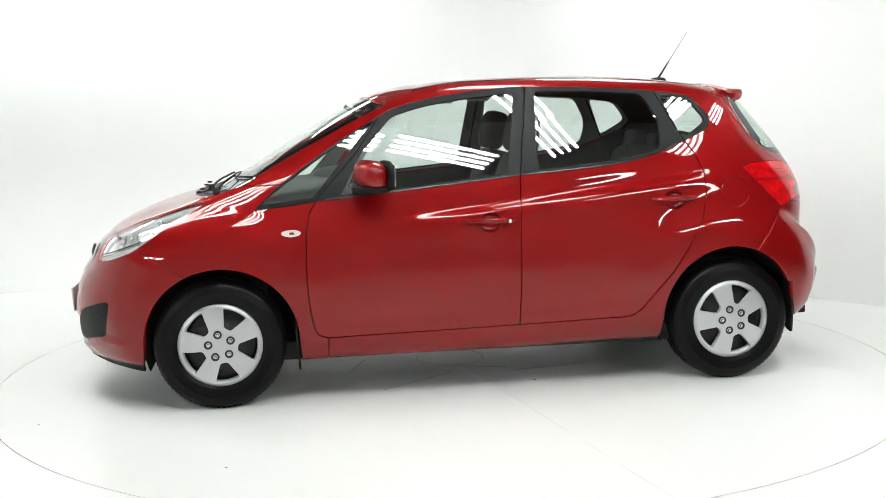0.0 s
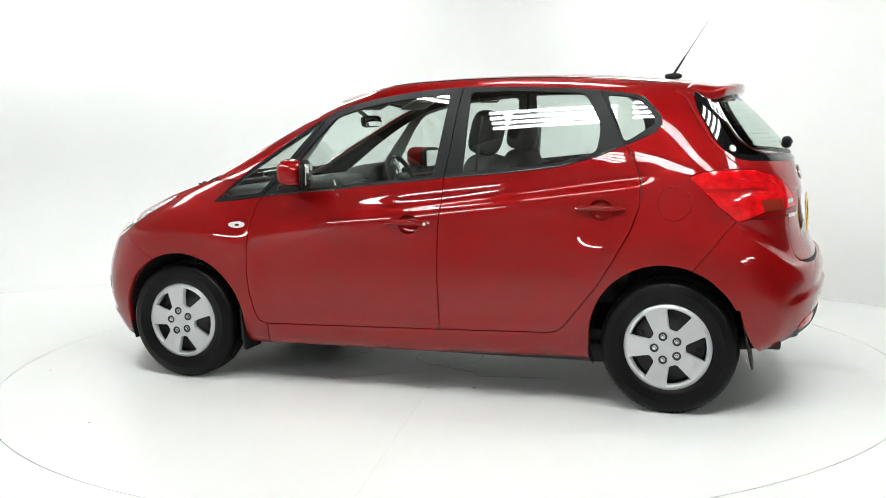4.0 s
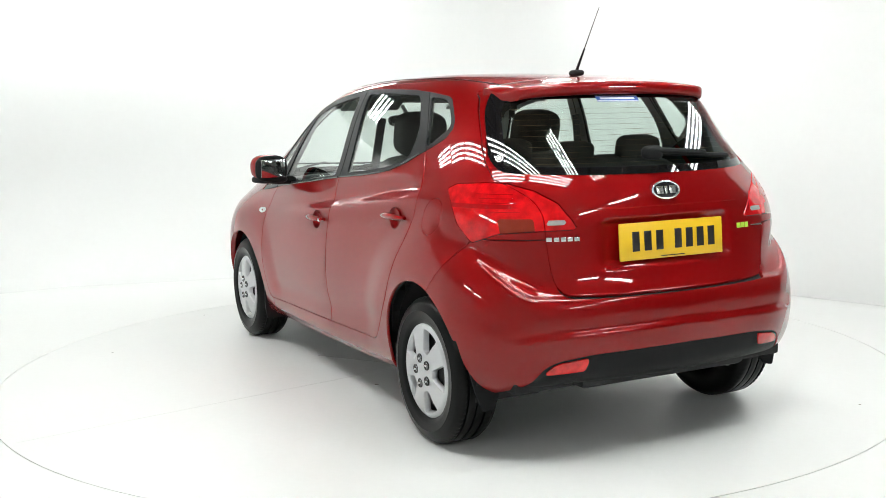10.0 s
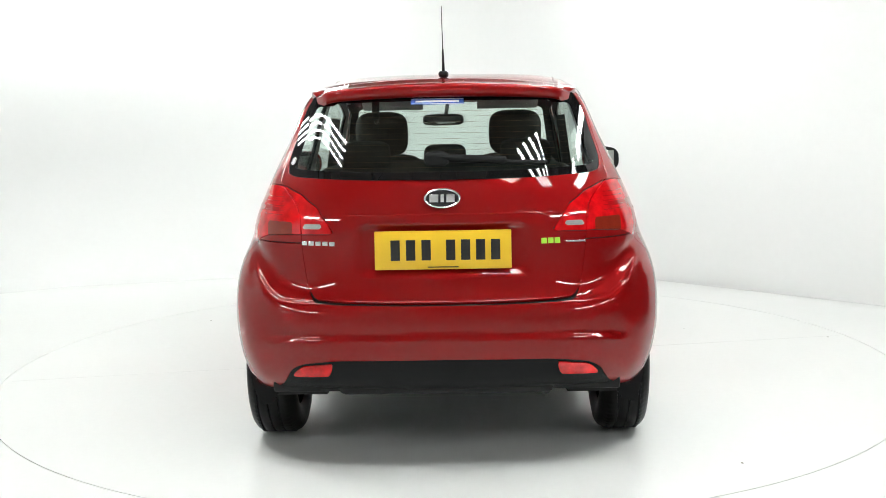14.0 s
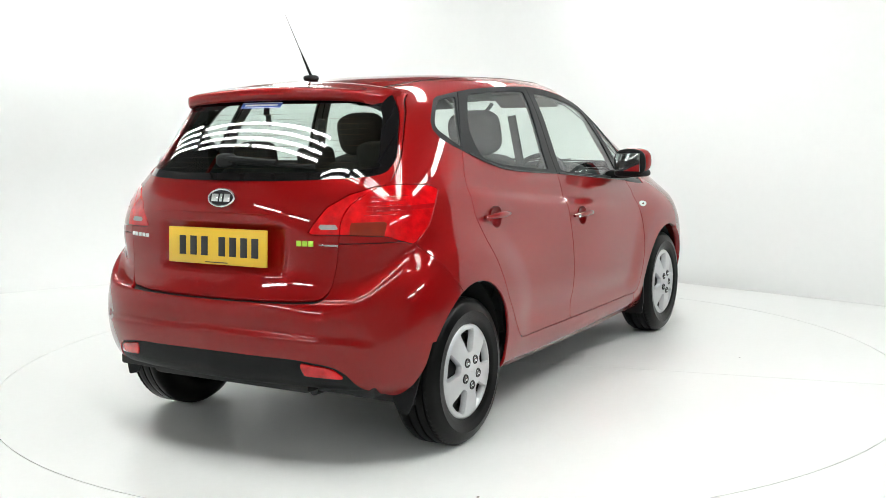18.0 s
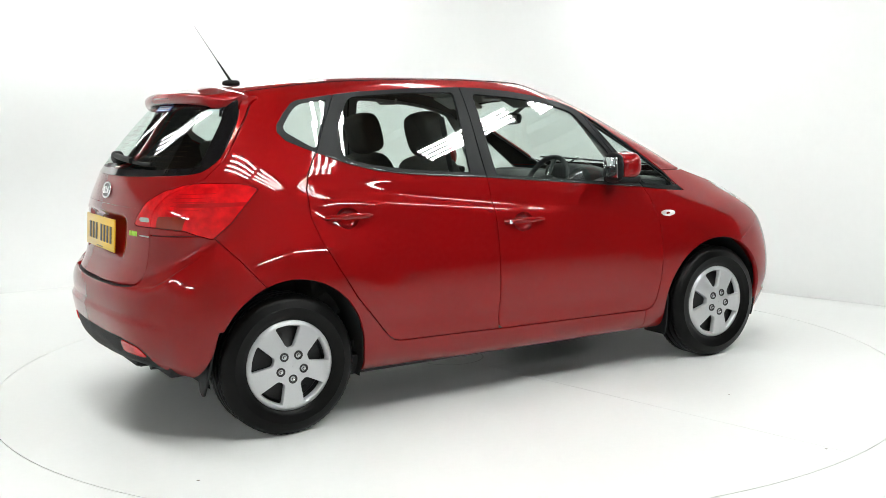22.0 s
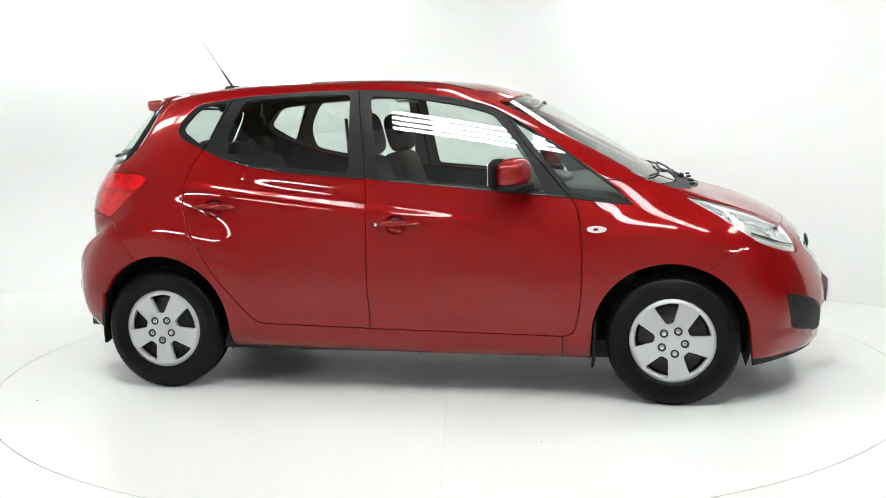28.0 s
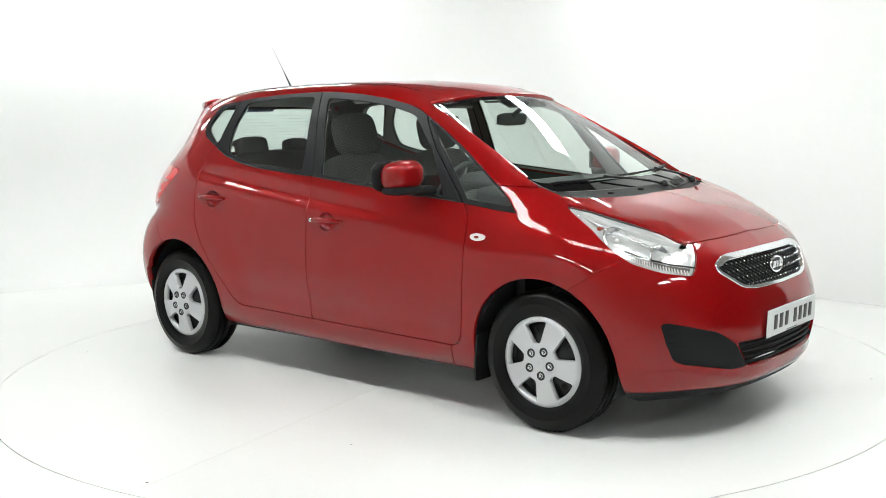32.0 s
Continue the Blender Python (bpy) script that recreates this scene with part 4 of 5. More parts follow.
# ---- front: headlamps, grilles, wipers ----
def headlamp(side):
    q = head_lamp if side > 0 else head_lamp.mirrored()
    house = sheet("headlamp_reflector", q.moved(-.034), LAMP_SILVER, CAR, .0, "bright silver headlamp reflector")
    sheet("headlamp_rim", cut(q, lambda v: -np.maximum(outline(HEAD_LAMP)(v), (1.291 - v[:, 2] - np.abs(v[:, 1])) * .71) - .012)[0].moved(-.012), LAMP_SILVER, house, .03, "silver rim inside the lamp")
    for x, z, r, name in ((1.615, .885, .060, "main_bowl"), (1.79, .808, .052, "dip_bowl")):
        p, n = on_skin(q, x, z)
        bm = lathe([(r, .0), (r + .004, .006), (r + .004, .010), (r, .011), (r * .93, .004), (r * .75, -.014), (r * .4, -.026), (.001, -.03)], 40)
        bmesh.ops.rotate(bm, verts=bm.verts, matrix=Matrix.Rotation(math.pi / 2, 3, "X"))
        bmesh.ops.transform(bm, matrix=facing(p - n * .034, (n + Vector((.5, 0, 0))).normalized()), verts=bm.verts)
        b = part(name, bm, BOWL, house, "round silver lamp bowl")
        bm = smooth_lump((.022, .022, .034), 1)
        bmesh.ops.transform(bm, matrix=facing(p - n * .036, (n + Vector((.5, 0, 0))).normalized()), verts=bm.verts)
        part("bulb_cap", bm, WHITE_LENS, b, "small bulb shield")
        ring = [facing(p - n * .026, (n + Vector((.5, 0, 0))).normalized()) @ Vector(((r + .003) * math.cos(w), (r + .003) * math.sin(w), 0)) for w in [math.pi * i / 18 for i in range(36)]]
        part("bowl_rim", tube(ring, .0028, 6, True), DULL_CHROME, b, "fine grey rim of the lamp bowl")
    for i in range(2):
        p, n = on_skin(q, 1.695 + i * .03, .866 - i * .012)
        bm = block((.008, .085, .02), bevel=.003)
        bmesh.ops.transform(bm, matrix=facing(p - n * .026, n) @ pose(0, 0, 0, 0, 0, 50), verts=bm.verts)
        part("divider", bm, BOWL, house)
    for i in range(7):
        p, n = on_skin(q, 1.43 + i * .022, .972 - i * .0095)
        bm = block((.0035, .05 + .008 * i, .008), bevel=.0012)
        bmesh.ops.transform(bm, matrix=facing(p - n * .030, n) @ pose(0, 0, 0, 0, 0, 38), verts=bm.verts)
        part("reflector_flute", bm, BOWL, house)
    strip = [(1.665, .806), (1.70, .793), (1.83, .742), (1.893, .722), (1.893, .745), (1.83, .765), (1.72, .808), (1.67, .828)]
    base = patch(q, strip, (0, 2), -.016)
    sheet("indicator_lens", base, STRIP, house, .02, "ribbed grey indicator strip")
    for i in range(24):
        u = i / 23
        p, n = on_skin(q, 1.685 + .195 * u, .805 - .074 * u)
        bm = block((.0028, .020, .008), bevel=.001)
        bmesh.ops.transform(bm, matrix=facing(p - n * .012, n), verts=bm.verts)
        part("indicator_rib", bm, WHITE_LENS, house)
    pts = [on_skin(q, x, z) for x, z in ((1.668, .830), (1.72, .810), (1.78, .787), (1.83, .768), (1.888, .750))]
    part("lamp_divider_line", tube([p - n * .010 for p, n in pts], .004, 6), GLOSS_BLACK, house, "thin black line over the indicator strip")
    p, n = on_skin(q, 1.53, .928)
    bm = block((.03, .014, .010), bevel=.003)
    bmesh.ops.transform(bm, matrix=facing(p - n * .03, n), verts=bm.verts)
    part("side_bulb", bm, LENS_AMBER, house, "small amber bulb")


headlamp(1)
headlamp(-1)
mesh_zone, chrome_ring = cut(grille, lambda v: outline(GRILLE, (1, 2))(v) + np.where(v[:, 2] > .735, .022, .011))
sheet("grille_frame", both(chrome_ring.moved(.006)), CHROME, CAR, .03, "chrome grille surround")
sheet("grille_backing", both(mesh_zone.moved(-.035)), INK, CAR, 0, "black grille backing")


def grille_bars():
    full = Skin(*[np.concatenate([a, b]) for a, b in ((mesh_zone.v, mesh_zone.mirrored().v), (mesh_zone.n, mesh_zone.mirrored().n))], mesh_zone.t)
    bm_all = bmesh.new()
    inside = outline(GRILLE, (1, 2))
    for fam in (1, -1):
        for i in range(-26, 27):
            pts = []
            for j in range(25):
                z = .635 + .145 * j / 24
                y = i * .034 + fam * (z - .71) * 1.5
                if inside(np.array([[0, abs(y), z]]))[0] < -.016:
                    p, n = on_skin(full, y, z, (1, 2))
                    pts.append(p - n * (.014 + .003 * fam))
            if len(pts) > 2:
                bm = tube(pts, .0034, 5)
                me = bpy.data.meshes.new("tmp")
                bm.to_mesh(me)
                bm.free()
                bm_all.from_mesh(me)
                bpy.data.meshes.remove(me)
    part("grille_mesh", bm_all, PLASTIC, CAR, "black diamond grille mesh")
    nodes = bmesh.new()
    for i in range(-13, 14):
        for k in range(4):
            y, z = i * .034 + (k % 2) * .017, .656 + k * .030
            if inside(np.array([[0, abs(y), z]]))[0] < -.022:
                p, n = on_skin(full, y, z, (1, 2))
                bmesh.ops.create_icosphere(nodes, subdivisions=1, radius=.0056, matrix=Matrix.Translation(p - n * .010))
    tagged(part("grille_studs", nodes, DULL_CHROME, CAR, "small silver studs on the mesh"), kind="stuff")


grille_bars()


def oval_badge(p, n, w, h, parent):
    ring = [(w / 2 * math.cos(a), h / 2 * math.sin(a), 0) for a in [2 * math.pi * i / 40 for i in range(40)]]
    m = facing(p, n)
    b = part("badge", prism([(x * .97, y * .97) for x, y, _ in ring], .006, m), GLOSS_BLACK, parent, "black oval maker's badge with a chrome rim")
    bm = tube([(x, y, .006) for x, y, _ in ring], .0045, 8, True)
    bmesh.ops.transform(bm, matrix=m, verts=bm.verts)
    part("badge_rim", bm, CHROME, b)
    for i, wd in ((-1, .26), (0, .10), (1, .24)):
        part("badge_bar", block((w * wd, h * .45, .004), bevel=.001), CHROME, b).matrix_basis = m @ pose(i * w * .24, 0, .008)


nose, _ = on_skin(grille, 0, .705, (1, 2))
oval_badge(Vector((nose[0] + .006, 0, .706)), Vector((1, 0, .12)), .125, .066, CAR)


def number_plate(x, z, s, mat, label, tilt):
    """A plate with seven plain bars in place of its characters."""
    p = part("number_plate", block((.008, .53, .122 if s > 0 else .150), bevel=.003), mat, CAR, label)
    p.matrix_basis = pose(x, 0, z, 0, tilt, 0)
    h = .122 if s > 0 else .150
    for i, y in enumerate((-.185, -.125, -.065, .03, .088, .146, .204)):
        part("character_bar", block((.002, .036, h * .53), bevel=.0006), INK, p).matrix_basis = pose(s * .0042, -y * -s, 0)
    part("maker_line", block((.0015, .12, .004)), INK, p).matrix_basis = pose(s * .0042, 0, -h * .44)
    return p


number_plate(2.086, .478, 1, PLATE_WHITE, "white front registration plate", 3)


def lower_grille():
    sheet("lower_grille_backing", both(low_grille.moved(-.05)), LINER, CAR, 0, "black lower grille backing")
    for i in range(4):
        z = .318 + .029 * i
        half = np.interp(z, [.30, .42], [.35, .43]) - .008
        pts = []
        for j in range(21):
            y = -half + 2 * half * j / 20
            p, n = on_skin(low_grille, abs(y), z, (1, 2))
            pts.append(Vector((p[0] - .018, y, z)))
        bm = tube(pts, .0075, 8)
        part("grille_slat", bm, PLASTIC, CAR, "dark plastic grille slat")


lower_grille()


def fog_slots(side):
    for i, z in enumerate((.497, .462, .425)):
        p, n = on_skin(fog, .69 - .006 * i, z, (1, 2))
        bm = block((.055, .005, .004), bevel=.0015)
        n2 = Vector((n[0], n[1] * side, n[2]))
        bmesh.ops.transform(bm, matrix=facing(Vector((p[0], p[1] * side, p[2])), n2), verts=bm.verts)
        part("panel_rib", bm, PLASTIC, CAR, "short raised rib on the foglamp panel")


fog_slots(1)
fog_slots(-1)

SCREEN = Skin(np.concatenate([screen.v, screen.mirrored().v, cowl.v, cowl.mirrored().v]), np.concatenate([screen.n, screen.mirrored().n, cowl.n, cowl.mirrored().n]), screen.t)


def wiper(y0, y1, z0, z1, pivot_y):
    """Blade lying low on the windscreen, and its arm."""
    pts, arm = [], []
    for i in range(9):
        u = i / 8
        p, n = on_skin(SCREEN, y0 + (y1 - y0) * u, z0 + (z1 - z0) * u, (1, 2))
        pts.append(p + n * .008)
    w = part("wiper_blade", tube(pts, .0052, 8), PLASTIC, CAR, "black windscreen wiper blade")
    mid = pts[4]
    n = Vector((.6, 0, .8))
    p0 = Vector((1.375 - .12 * pivot_y, pivot_y, 1.040))
    part("wiper_arm", tube([p0, p0 + n * .01 + (mid - p0) * .25, (p0 + mid) / 2 + n * .014, mid + n * .010], .006, 8), GLOSS_BLACK, w, "black wiper arm")
    part("wiper_cap", smooth_lump((.035, .035, .035), .8, p0), GLOSS_BLACK, w)


wiper(-.56, .10, 1.078, 1.088, .16)
wiper(.02, .58, 1.084, 1.105, .55)
for y in (-.42, -.15, .2, .45):
    part("washer_jet", smooth_lump((.03, .02, .012), .8, (1.40, y, 1.035)), PLASTIC, CAR)
intake = rounded([(1.30, .22), (1.40, .20), (1.335, .47), (1.27, .52), (1.25, .46)], .02)
vent = sheet("air_intake", cut(cowl, outline(intake, (0, 1)))[0].moved(-.008), INK, CAR, .004, "black slotted air intake")
for i in range(7):
    u = i / 6
    p, n = on_skin(cowl, 1.375 - .085 * u, .24 + .22 * u, (0, 1))
    bm = block((.07, .004, .003))
    bmesh.ops.transform(bm, matrix=facing(p - n * .005, n, (1, -.3, 0)) @ pose(0, 0, 0, 0, 0, 90), verts=bm.verts)
    part("intake_slat", bm, PLASTIC, vent)


# ---- rear: lamps, spoiler, badges, plate, wiper ----
def tail_lamp(side):
    a, b = (side_lamp, gate_lamp) if side > 0 else (side_lamp.mirrored(), gate_lamp.mirrored())
    yy = (lambda v: v[:, 1] * side)
    amber, rest = cut(a, lambda v: np.maximum(np.maximum(v[:, 2] - .992, .60 - yy(v)), np.maximum(yy(v) - .712, .90 - v[:, 2])))
    upper, low = cut(rest, lambda v: np.maximum(1.0 - v[:, 2], yy(v) - .735))
    top = sheet("tail_lamp", upper, LENS, CAR, .02, "glossy red tail lamp lens")
    sheet("lamp_edge", low, LENS, top, .02, "bright red outer lens")
    sheet("turn_lens", amber, LENS_AMBER, top, .02, "amber turn lamp under red lens")
    for i in range(5):
        z = 1.018 + i * .017
        pts = []
        for j in range(9):
            y = .64 + .09 * j / 8
            p, n = on_skin(side_lamp, y, z, (1, 2))
            pts.append(Vector((p[0] + n[0] * .001, p[1] * side + n[1] * side * .001, z)))
        part("lens_rib", tube(pts, .0014, 6), LENS_DARK, top)
    band = rounded([(.66, 1.030), (.80, 1.030), (.80, 1.046), (.66, 1.046)], .004) * np.array([side, 1])
    sheet("lens_band", patch(a, band, (1, 2), .0012), LENS_DARK, top, .002, "dark band across the lens")
    inner = sheet("gate_lamp", b, LENS, tailgate, .02, "glossy red lamp lens on the tailgate")
    w = rounded([(.478, .966), (.556, .966), (.556, .984), (.478, .984)], .003)
    sheet("reversing_lens", patch(gate_lamp if side > 0 else gate_lamp.mirrored(), w * np.array([side, 1]), (1, 2), .0015), GREY_LENS, inner, .004, "clear reversing lamp lens")


tail_lamp(1)
tail_lamp(-1)


def spoiler():
    ys = np.linspace(-.568, .568, 41)
    u = np.abs(ys) / .568
    rear = -1.572 + .075 * u**2.2 + .06 * ease(.88, 1, u)
    ztop = 1.531 - .032 * u**2 - .012 * ease(.85, 1, u)
    front = -1.37 + .02 * u
    zfront = 1.551 - .045 * u**2.4
    zlow = 1.478 - .022 * u**2 - .012 * ease(.8, 1, u)
    prof = [(front, zfront - .02), (front, zfront), (front * .6 + rear * .4, zfront * .58 + ztop * .42 + .004), (rear + .03, ztop + .003), (rear + .006, ztop - .001), (rear, ztop - .008), (rear + .004, zlow + .010), (rear + .014, zlow), (rear + .05, zlow - .001), (rear + .09, zlow + .004)]
    narrow = (0, 0, .02, .05, .06, .065, .065, .06, .05, .04)
    rings = np.array([np.stack([x, ys * (1 - w * ease(.7, 1, u)), z], -1) for (x, z), w in zip(prof, narrow)])
    rings = spline(rings, [2, 3, 3, 2, 2, 3, 2, 2, 2])
    bm = bmesh.new()
    vs = [[bm.verts.new(p) for p in r] for r in rings]
    for p, q in zip(vs, vs[1:]):
        for i in range(40):
            bm.faces.new((p[i], p[i + 1], q[i + 1], q[i]))
    for e in (0, -1):
        bm.faces.new([r[e] for r in vs])
    sp = part("roof_spoiler", bm, PAINT, tailgate, "red roof spoiler over the rear window")
    pts = [Vector((np.interp(abs(y), np.abs(ys[20:]), rear[20:]) + .0045, y, 1.506)) for y in np.linspace(-.12, .12, 9)]
    part("high_brake_lamp", tube(pts, .007, 8), LENS_DARK, sp, "narrow dark red high brake lamp")


spoiler()
REAR = Skin(np.concatenate([gate.v, gate.mirrored().v]), np.concatenate([gate.n, gate.mirrored().n]), gate.t)
bp, bn = on_skin(REAR, 0, 1.079, (1, 2))
oval_badge(bp + bn * .001, bn, .135, .072, tailgate)
number_plate(-1.893, .884, -1, YELLOW, "yellow rear registration plate", 4)


def bar_patch(q, y0, y1, z0, z1, mat, name, label, parent, lift=.002):
    for sk in (q, q.mirrored()):
        s = patch(sk, rounded([(y0, z0), (y1, z0), (y1, z1), (y0, z1)], .002), (1, 2), lift)
        if len(s.t):
            sheet(name, s, mat, parent, .002, label)


def badge_block(y, z, w, h, mat, name, label):
    p, n = on_skin(REAR, y, z, (1, 2))
    bm = block((w, h, .004), bevel=.0012)
    bmesh.ops.transform(bm, matrix=facing(p + n * .001, n), verts=bm.verts)
    part(name, bm, mat, tailgate, label)


for i in range(5):
    badge_block(.436 + i * .028, .908 + .0006 * i, .0225, .017, CHROME, "model_badge", "small chrome model badge")
for i in range(3):
    badge_block(-.394 - i * .026, .909, .022, .022, LIME, "green_badge", "small lime green badge")
bar_patch(gate, -.572, -.470, .895, .906, DULL_CHROME, "script_badge", "thin grey script badge", tailgate)
# pressed line above the plate
pts = [on_skin(REAR, y, 1.020, (1, 2)) for y in np.linspace(-.43, .43, 25)]
part("pressed_line", tube([p - n * .0025 for p, n in pts], .0035, 6), PAINT, tailgate, "fine pressed line across the tailgate")
GLASSY = Skin(np.concatenate([back_glass.v, back_glass.mirrored().v]), np.concatenate([back_glass.n, back_glass.mirrored().n]), back_glass.t)
for nm, y0, y1, z0, z1, m, lab in (("window_sticker", -.13, .09, 1.443, 1.468, BLUE, "blue dealer sticker with a white line"),):
    st = part(nm, prism([(y0, 0), (y1, 0), (y1, .034), (y0, .034)], .001, Matrix.Identity(4)), m, tailgate, lab)
    p, n = on_skin(GLASSY, 0, 1.455, (1, 2))
    st.matrix_basis = facing(p + n * .004, n) @ pose(0, -.017, 0, 0, 0, 0)
    part("sticker_text", block((.18, .010, .001)), WHITE, st, "white unreadable line").matrix_basis = pose((y0 + y1) / 2, .017, .0015)
    part("sticker_edge", block((.215, .0022, .001)), WHITE, st).matrix_basis = pose((y0 + y1) / 2, .031, .0015)
    part("sticker_edge", block((.215, .0022, .001)), WHITE, st).matrix_basis = pose((y0 + y1) / 2, .003, .0015)


disc = [(.017 * math.cos(w), .017 * math.sin(w)) for w in [2 * math.pi * i / 24 for i in range(24)]]
p, n = on_skin(GLASSY, .618, 1.222, (1, 2))
round_sticker = part("round_sticker", prism(disc, .0008, facing(p + n * .003, n)), WHITE, tailgate, "small round white sticker in the glass corner")
part("sticker_ring", tube([facing(p + n * .0045, n) @ Vector((.011 * math.cos(w), .011 * math.sin(w), 0)) for w in [math.pi * i / 10 for i in range(20)]], .0012, 5, True), INK, round_sticker)


def rear_wiper():
    pts = []
    for i in range(9):
        u = i / 8
        p, n = on_skin(GLASSY, .02 - .43 * u, 1.222 - .022 * u, (1, 2))
        pts.append((p, n))
    w = part("rear_wiper_arm", tube([p + n * (.030 - .012 * i / 8) for i, (p, n) in enumerate(pts[:6])], .014, 10), PLASTIC, tailgate, "black rear wiper arm")
    part("rear_wiper_blade", tube([p + n * .011 for p, n in pts], .009, 8), PLASTIC, w, "black rear wiper blade")
    part("wiper_hub", smooth_lump((.05, .10, .06), .7, pts[0][0] + pts[0][1] * .015), PLASTIC, w)


rear_wiper()
for i in range(11):
    z = 1.20 + i * .022
    pts = []
    for y in np.linspace(-.52, .52, 15):
        p, n = on_skin(GLASSY, y, z, (1, 2))
        pts.append(p - n * .003)
    part("heater_wire", tube(pts, .0006, 4), RAFTER, tailgate, "fine brown heater wire")


# ---- cabin ----
sheet("headlining", both(roof.moved(-.03)), HEADLINER, CAR, 0, "pale grey headlining")
for q, nm in ((k_left, 1), (side_right, -1)):
    sheet("inner_side", q.moved(-.03), LINER, CAR, 0, "dark inner body side")
for q in (fdoor, rdoor):
    for w in both(q):
        sheet("door_card", w.moved(-.045), DASH, CAR, 0, "charcoal door trim")
for q in (ftrim, rtrim, front_trim, rear_trim):
    for w in both(q):
        sheet("pillar_lining", w.moved(-.02), PILLAR, CAR, 0, "grey pillar lining")
pillar = cut(k_left, lambda v: np.maximum(np.maximum(.38 - v[:, 0], v[:, 0] - 1.2), 1.06 - v[:, 2]))[0]
cover = cut(cut(BODY, outline([(.835, 1.01), (.515, 1.385), (.45, 1.405), (.70, 1.02)]))[0], lambda v: .4 - v[:, 1])[0]
for w, c in zip(both(pillar), both(cover)):
    sheet("windscreen_pillar_lining", w.moved(-.0145), PILLAR, CAR, 0, "pale grey windscreen pillar lining")
    sheet("mirror_corner_cover", c.moved(-.03), PILLAR, CAR, 0, "grey inner corner cover behind the mirror")
sheet("tailgate_lining", both(gate.moved(-.03)), LINER, tailgate, 0, "dark tailgate lining")
for w in both(fender):
    sheet("inner_fender", w.moved(-.025), LINER, CAR, 0)
part("cabin_floor", block((2.7, 1.40, .06), (-.45, 0, .33), bevel=.01), LINER, CAR, "dark carpet")
part("bulkhead", block((.05, 1.42, .70), (1.10, 0, .68)), LINER, CAR)


def seat(y, tilt=-14):
    """A front seat: cushion, backrest, headrest on two posts."""
    t = part("front_seat", smooth_lump((.52, .50, .17), .45, (.02, y, .56), (0, -6, 0)), CLOTH, CAR, "charcoal cloth front seat")
    part("backrest", smooth_lump((.17, .50, .68), .42, (-.23, y, .86), (0, tilt, 0)), CLOTH, t)
    part("headrest", smooth_lump((.14, .28, .23), .55, (-.30, y, 1.305), (0, tilt, 0)), CLOTH, t)
    for s in (-.07, .07):
        part("headrest_post", rod(bmesh.new(), (-.30, y + s, 1.14), (-.30, y + s, 1.22), .006, seg=8), CHROME, t)
    part("seat_base", block((.44, .40, .14), (.02, y, .42), bevel=.02), DASH, t)


seat(.355)
seat(-.355)


def bench():
    t = part("rear_bench", smooth_lump((.52, 1.26, .20), .35, (-.80, 0, .56), (0, -5, 0)), CLOTH, CAR, "charcoal cloth rear bench")
    part("bench_back", smooth_lump((.16, 1.26, .70), .33, (-1.11, 0, .855), (0, -16, 0)), CLOTH, t)
    for y in (-.36, .36):
        part("headrest", smooth_lump((.09, .23, .13), .5, (-1.20, y, 1.225), (0, -12, 0)), CLOTH, t)
    part("headrest", smooth_lump((.08, .19, .11), .5, (-1.20, 0, 1.215), (0, -12, 0)), CLOTH, t)
    part("parcel_shelf", block((.42, 1.20, .025), (-1.44, 0, 1.09), bevel=.01), DASH, CAR, "black parcel shelf")


bench()


def dashboard():
    bm = smooth_lump((.62, 1.38, .36), .42, (.90, 0, .86), (0, 7, 0), 40)
    d = part("dashboard", bm, TRIM_GREY, CAR, "grey moulded dashboard")
    part("dash_top", smooth_lump((.50, 1.36, .10), .4, (.98, 0, .995), (0, 6, 0), 40), DASH, d)
    part("instrument_hood", smooth_lump((.24, .38, .13), .55, (.68, -.36, 1.045), (0, 8, 0)), DASH, d)
    part("centre_stack", block((.06, .27, .30), (.62, 0, .88), (0, -18, 0), .02), DASH, d)
    part("stack_bezel", block((.02, .15, .10), (.612, .0, .985), (0, -22, 0), .01), DULL_CHROME, d, "silver centre bezel")
    part("display", block((.02, .12, .07), (.606, .0, .985), (0, -22, 0), .005), INK, d)
    for y in (-.60, .60, .17, -.17):
        bm = lathe([(.045, 0), (.048, .008), (.042, .012), (.036, .006), (.001, .004)], 24)
        bmesh.ops.rotate(bm, verts=bm.verts, matrix=Matrix.Rotation(radians(90), 3, "Z"))
        bmesh.ops.translate(bm, verts=bm.verts, vec=(.62, y, .97))
        part("air_vent", bm, DULL_CHROME, d, "round silver air vent")
    ring = [(.185 * math.cos(a), .185 * math.sin(a), 0) for a in [2 * math.pi * i / 48 for i in range(48)]]
    m = pose(.46, -.36, .985) @ pose(0, 0, 0, 0, -66, 0)
    bm = tube(ring, .015, 10, True)
    bmesh.ops.transform(bm, matrix=m, verts=bm.verts)
    w = part("steering_wheel", bm, DASH, CAR, "black steering wheel")
    part("wheel_boss", smooth_lump((.15, .17, .06), .6), DASH, w).matrix_basis = m
    for a in (0, 180, 270):
        bm = block((.14, .035, .016), (.105, 0, 0), bevel=.006)
        part("wheel_spoke", bm, DULL_CHROME, w).matrix_basis = m @ pose(0, 0, 0, 0, 0, a + 90)
    part("steering_column", rod(bmesh.new(), (.46, -.36, .985), (.75, -.36, .86), .035), DASH, w)


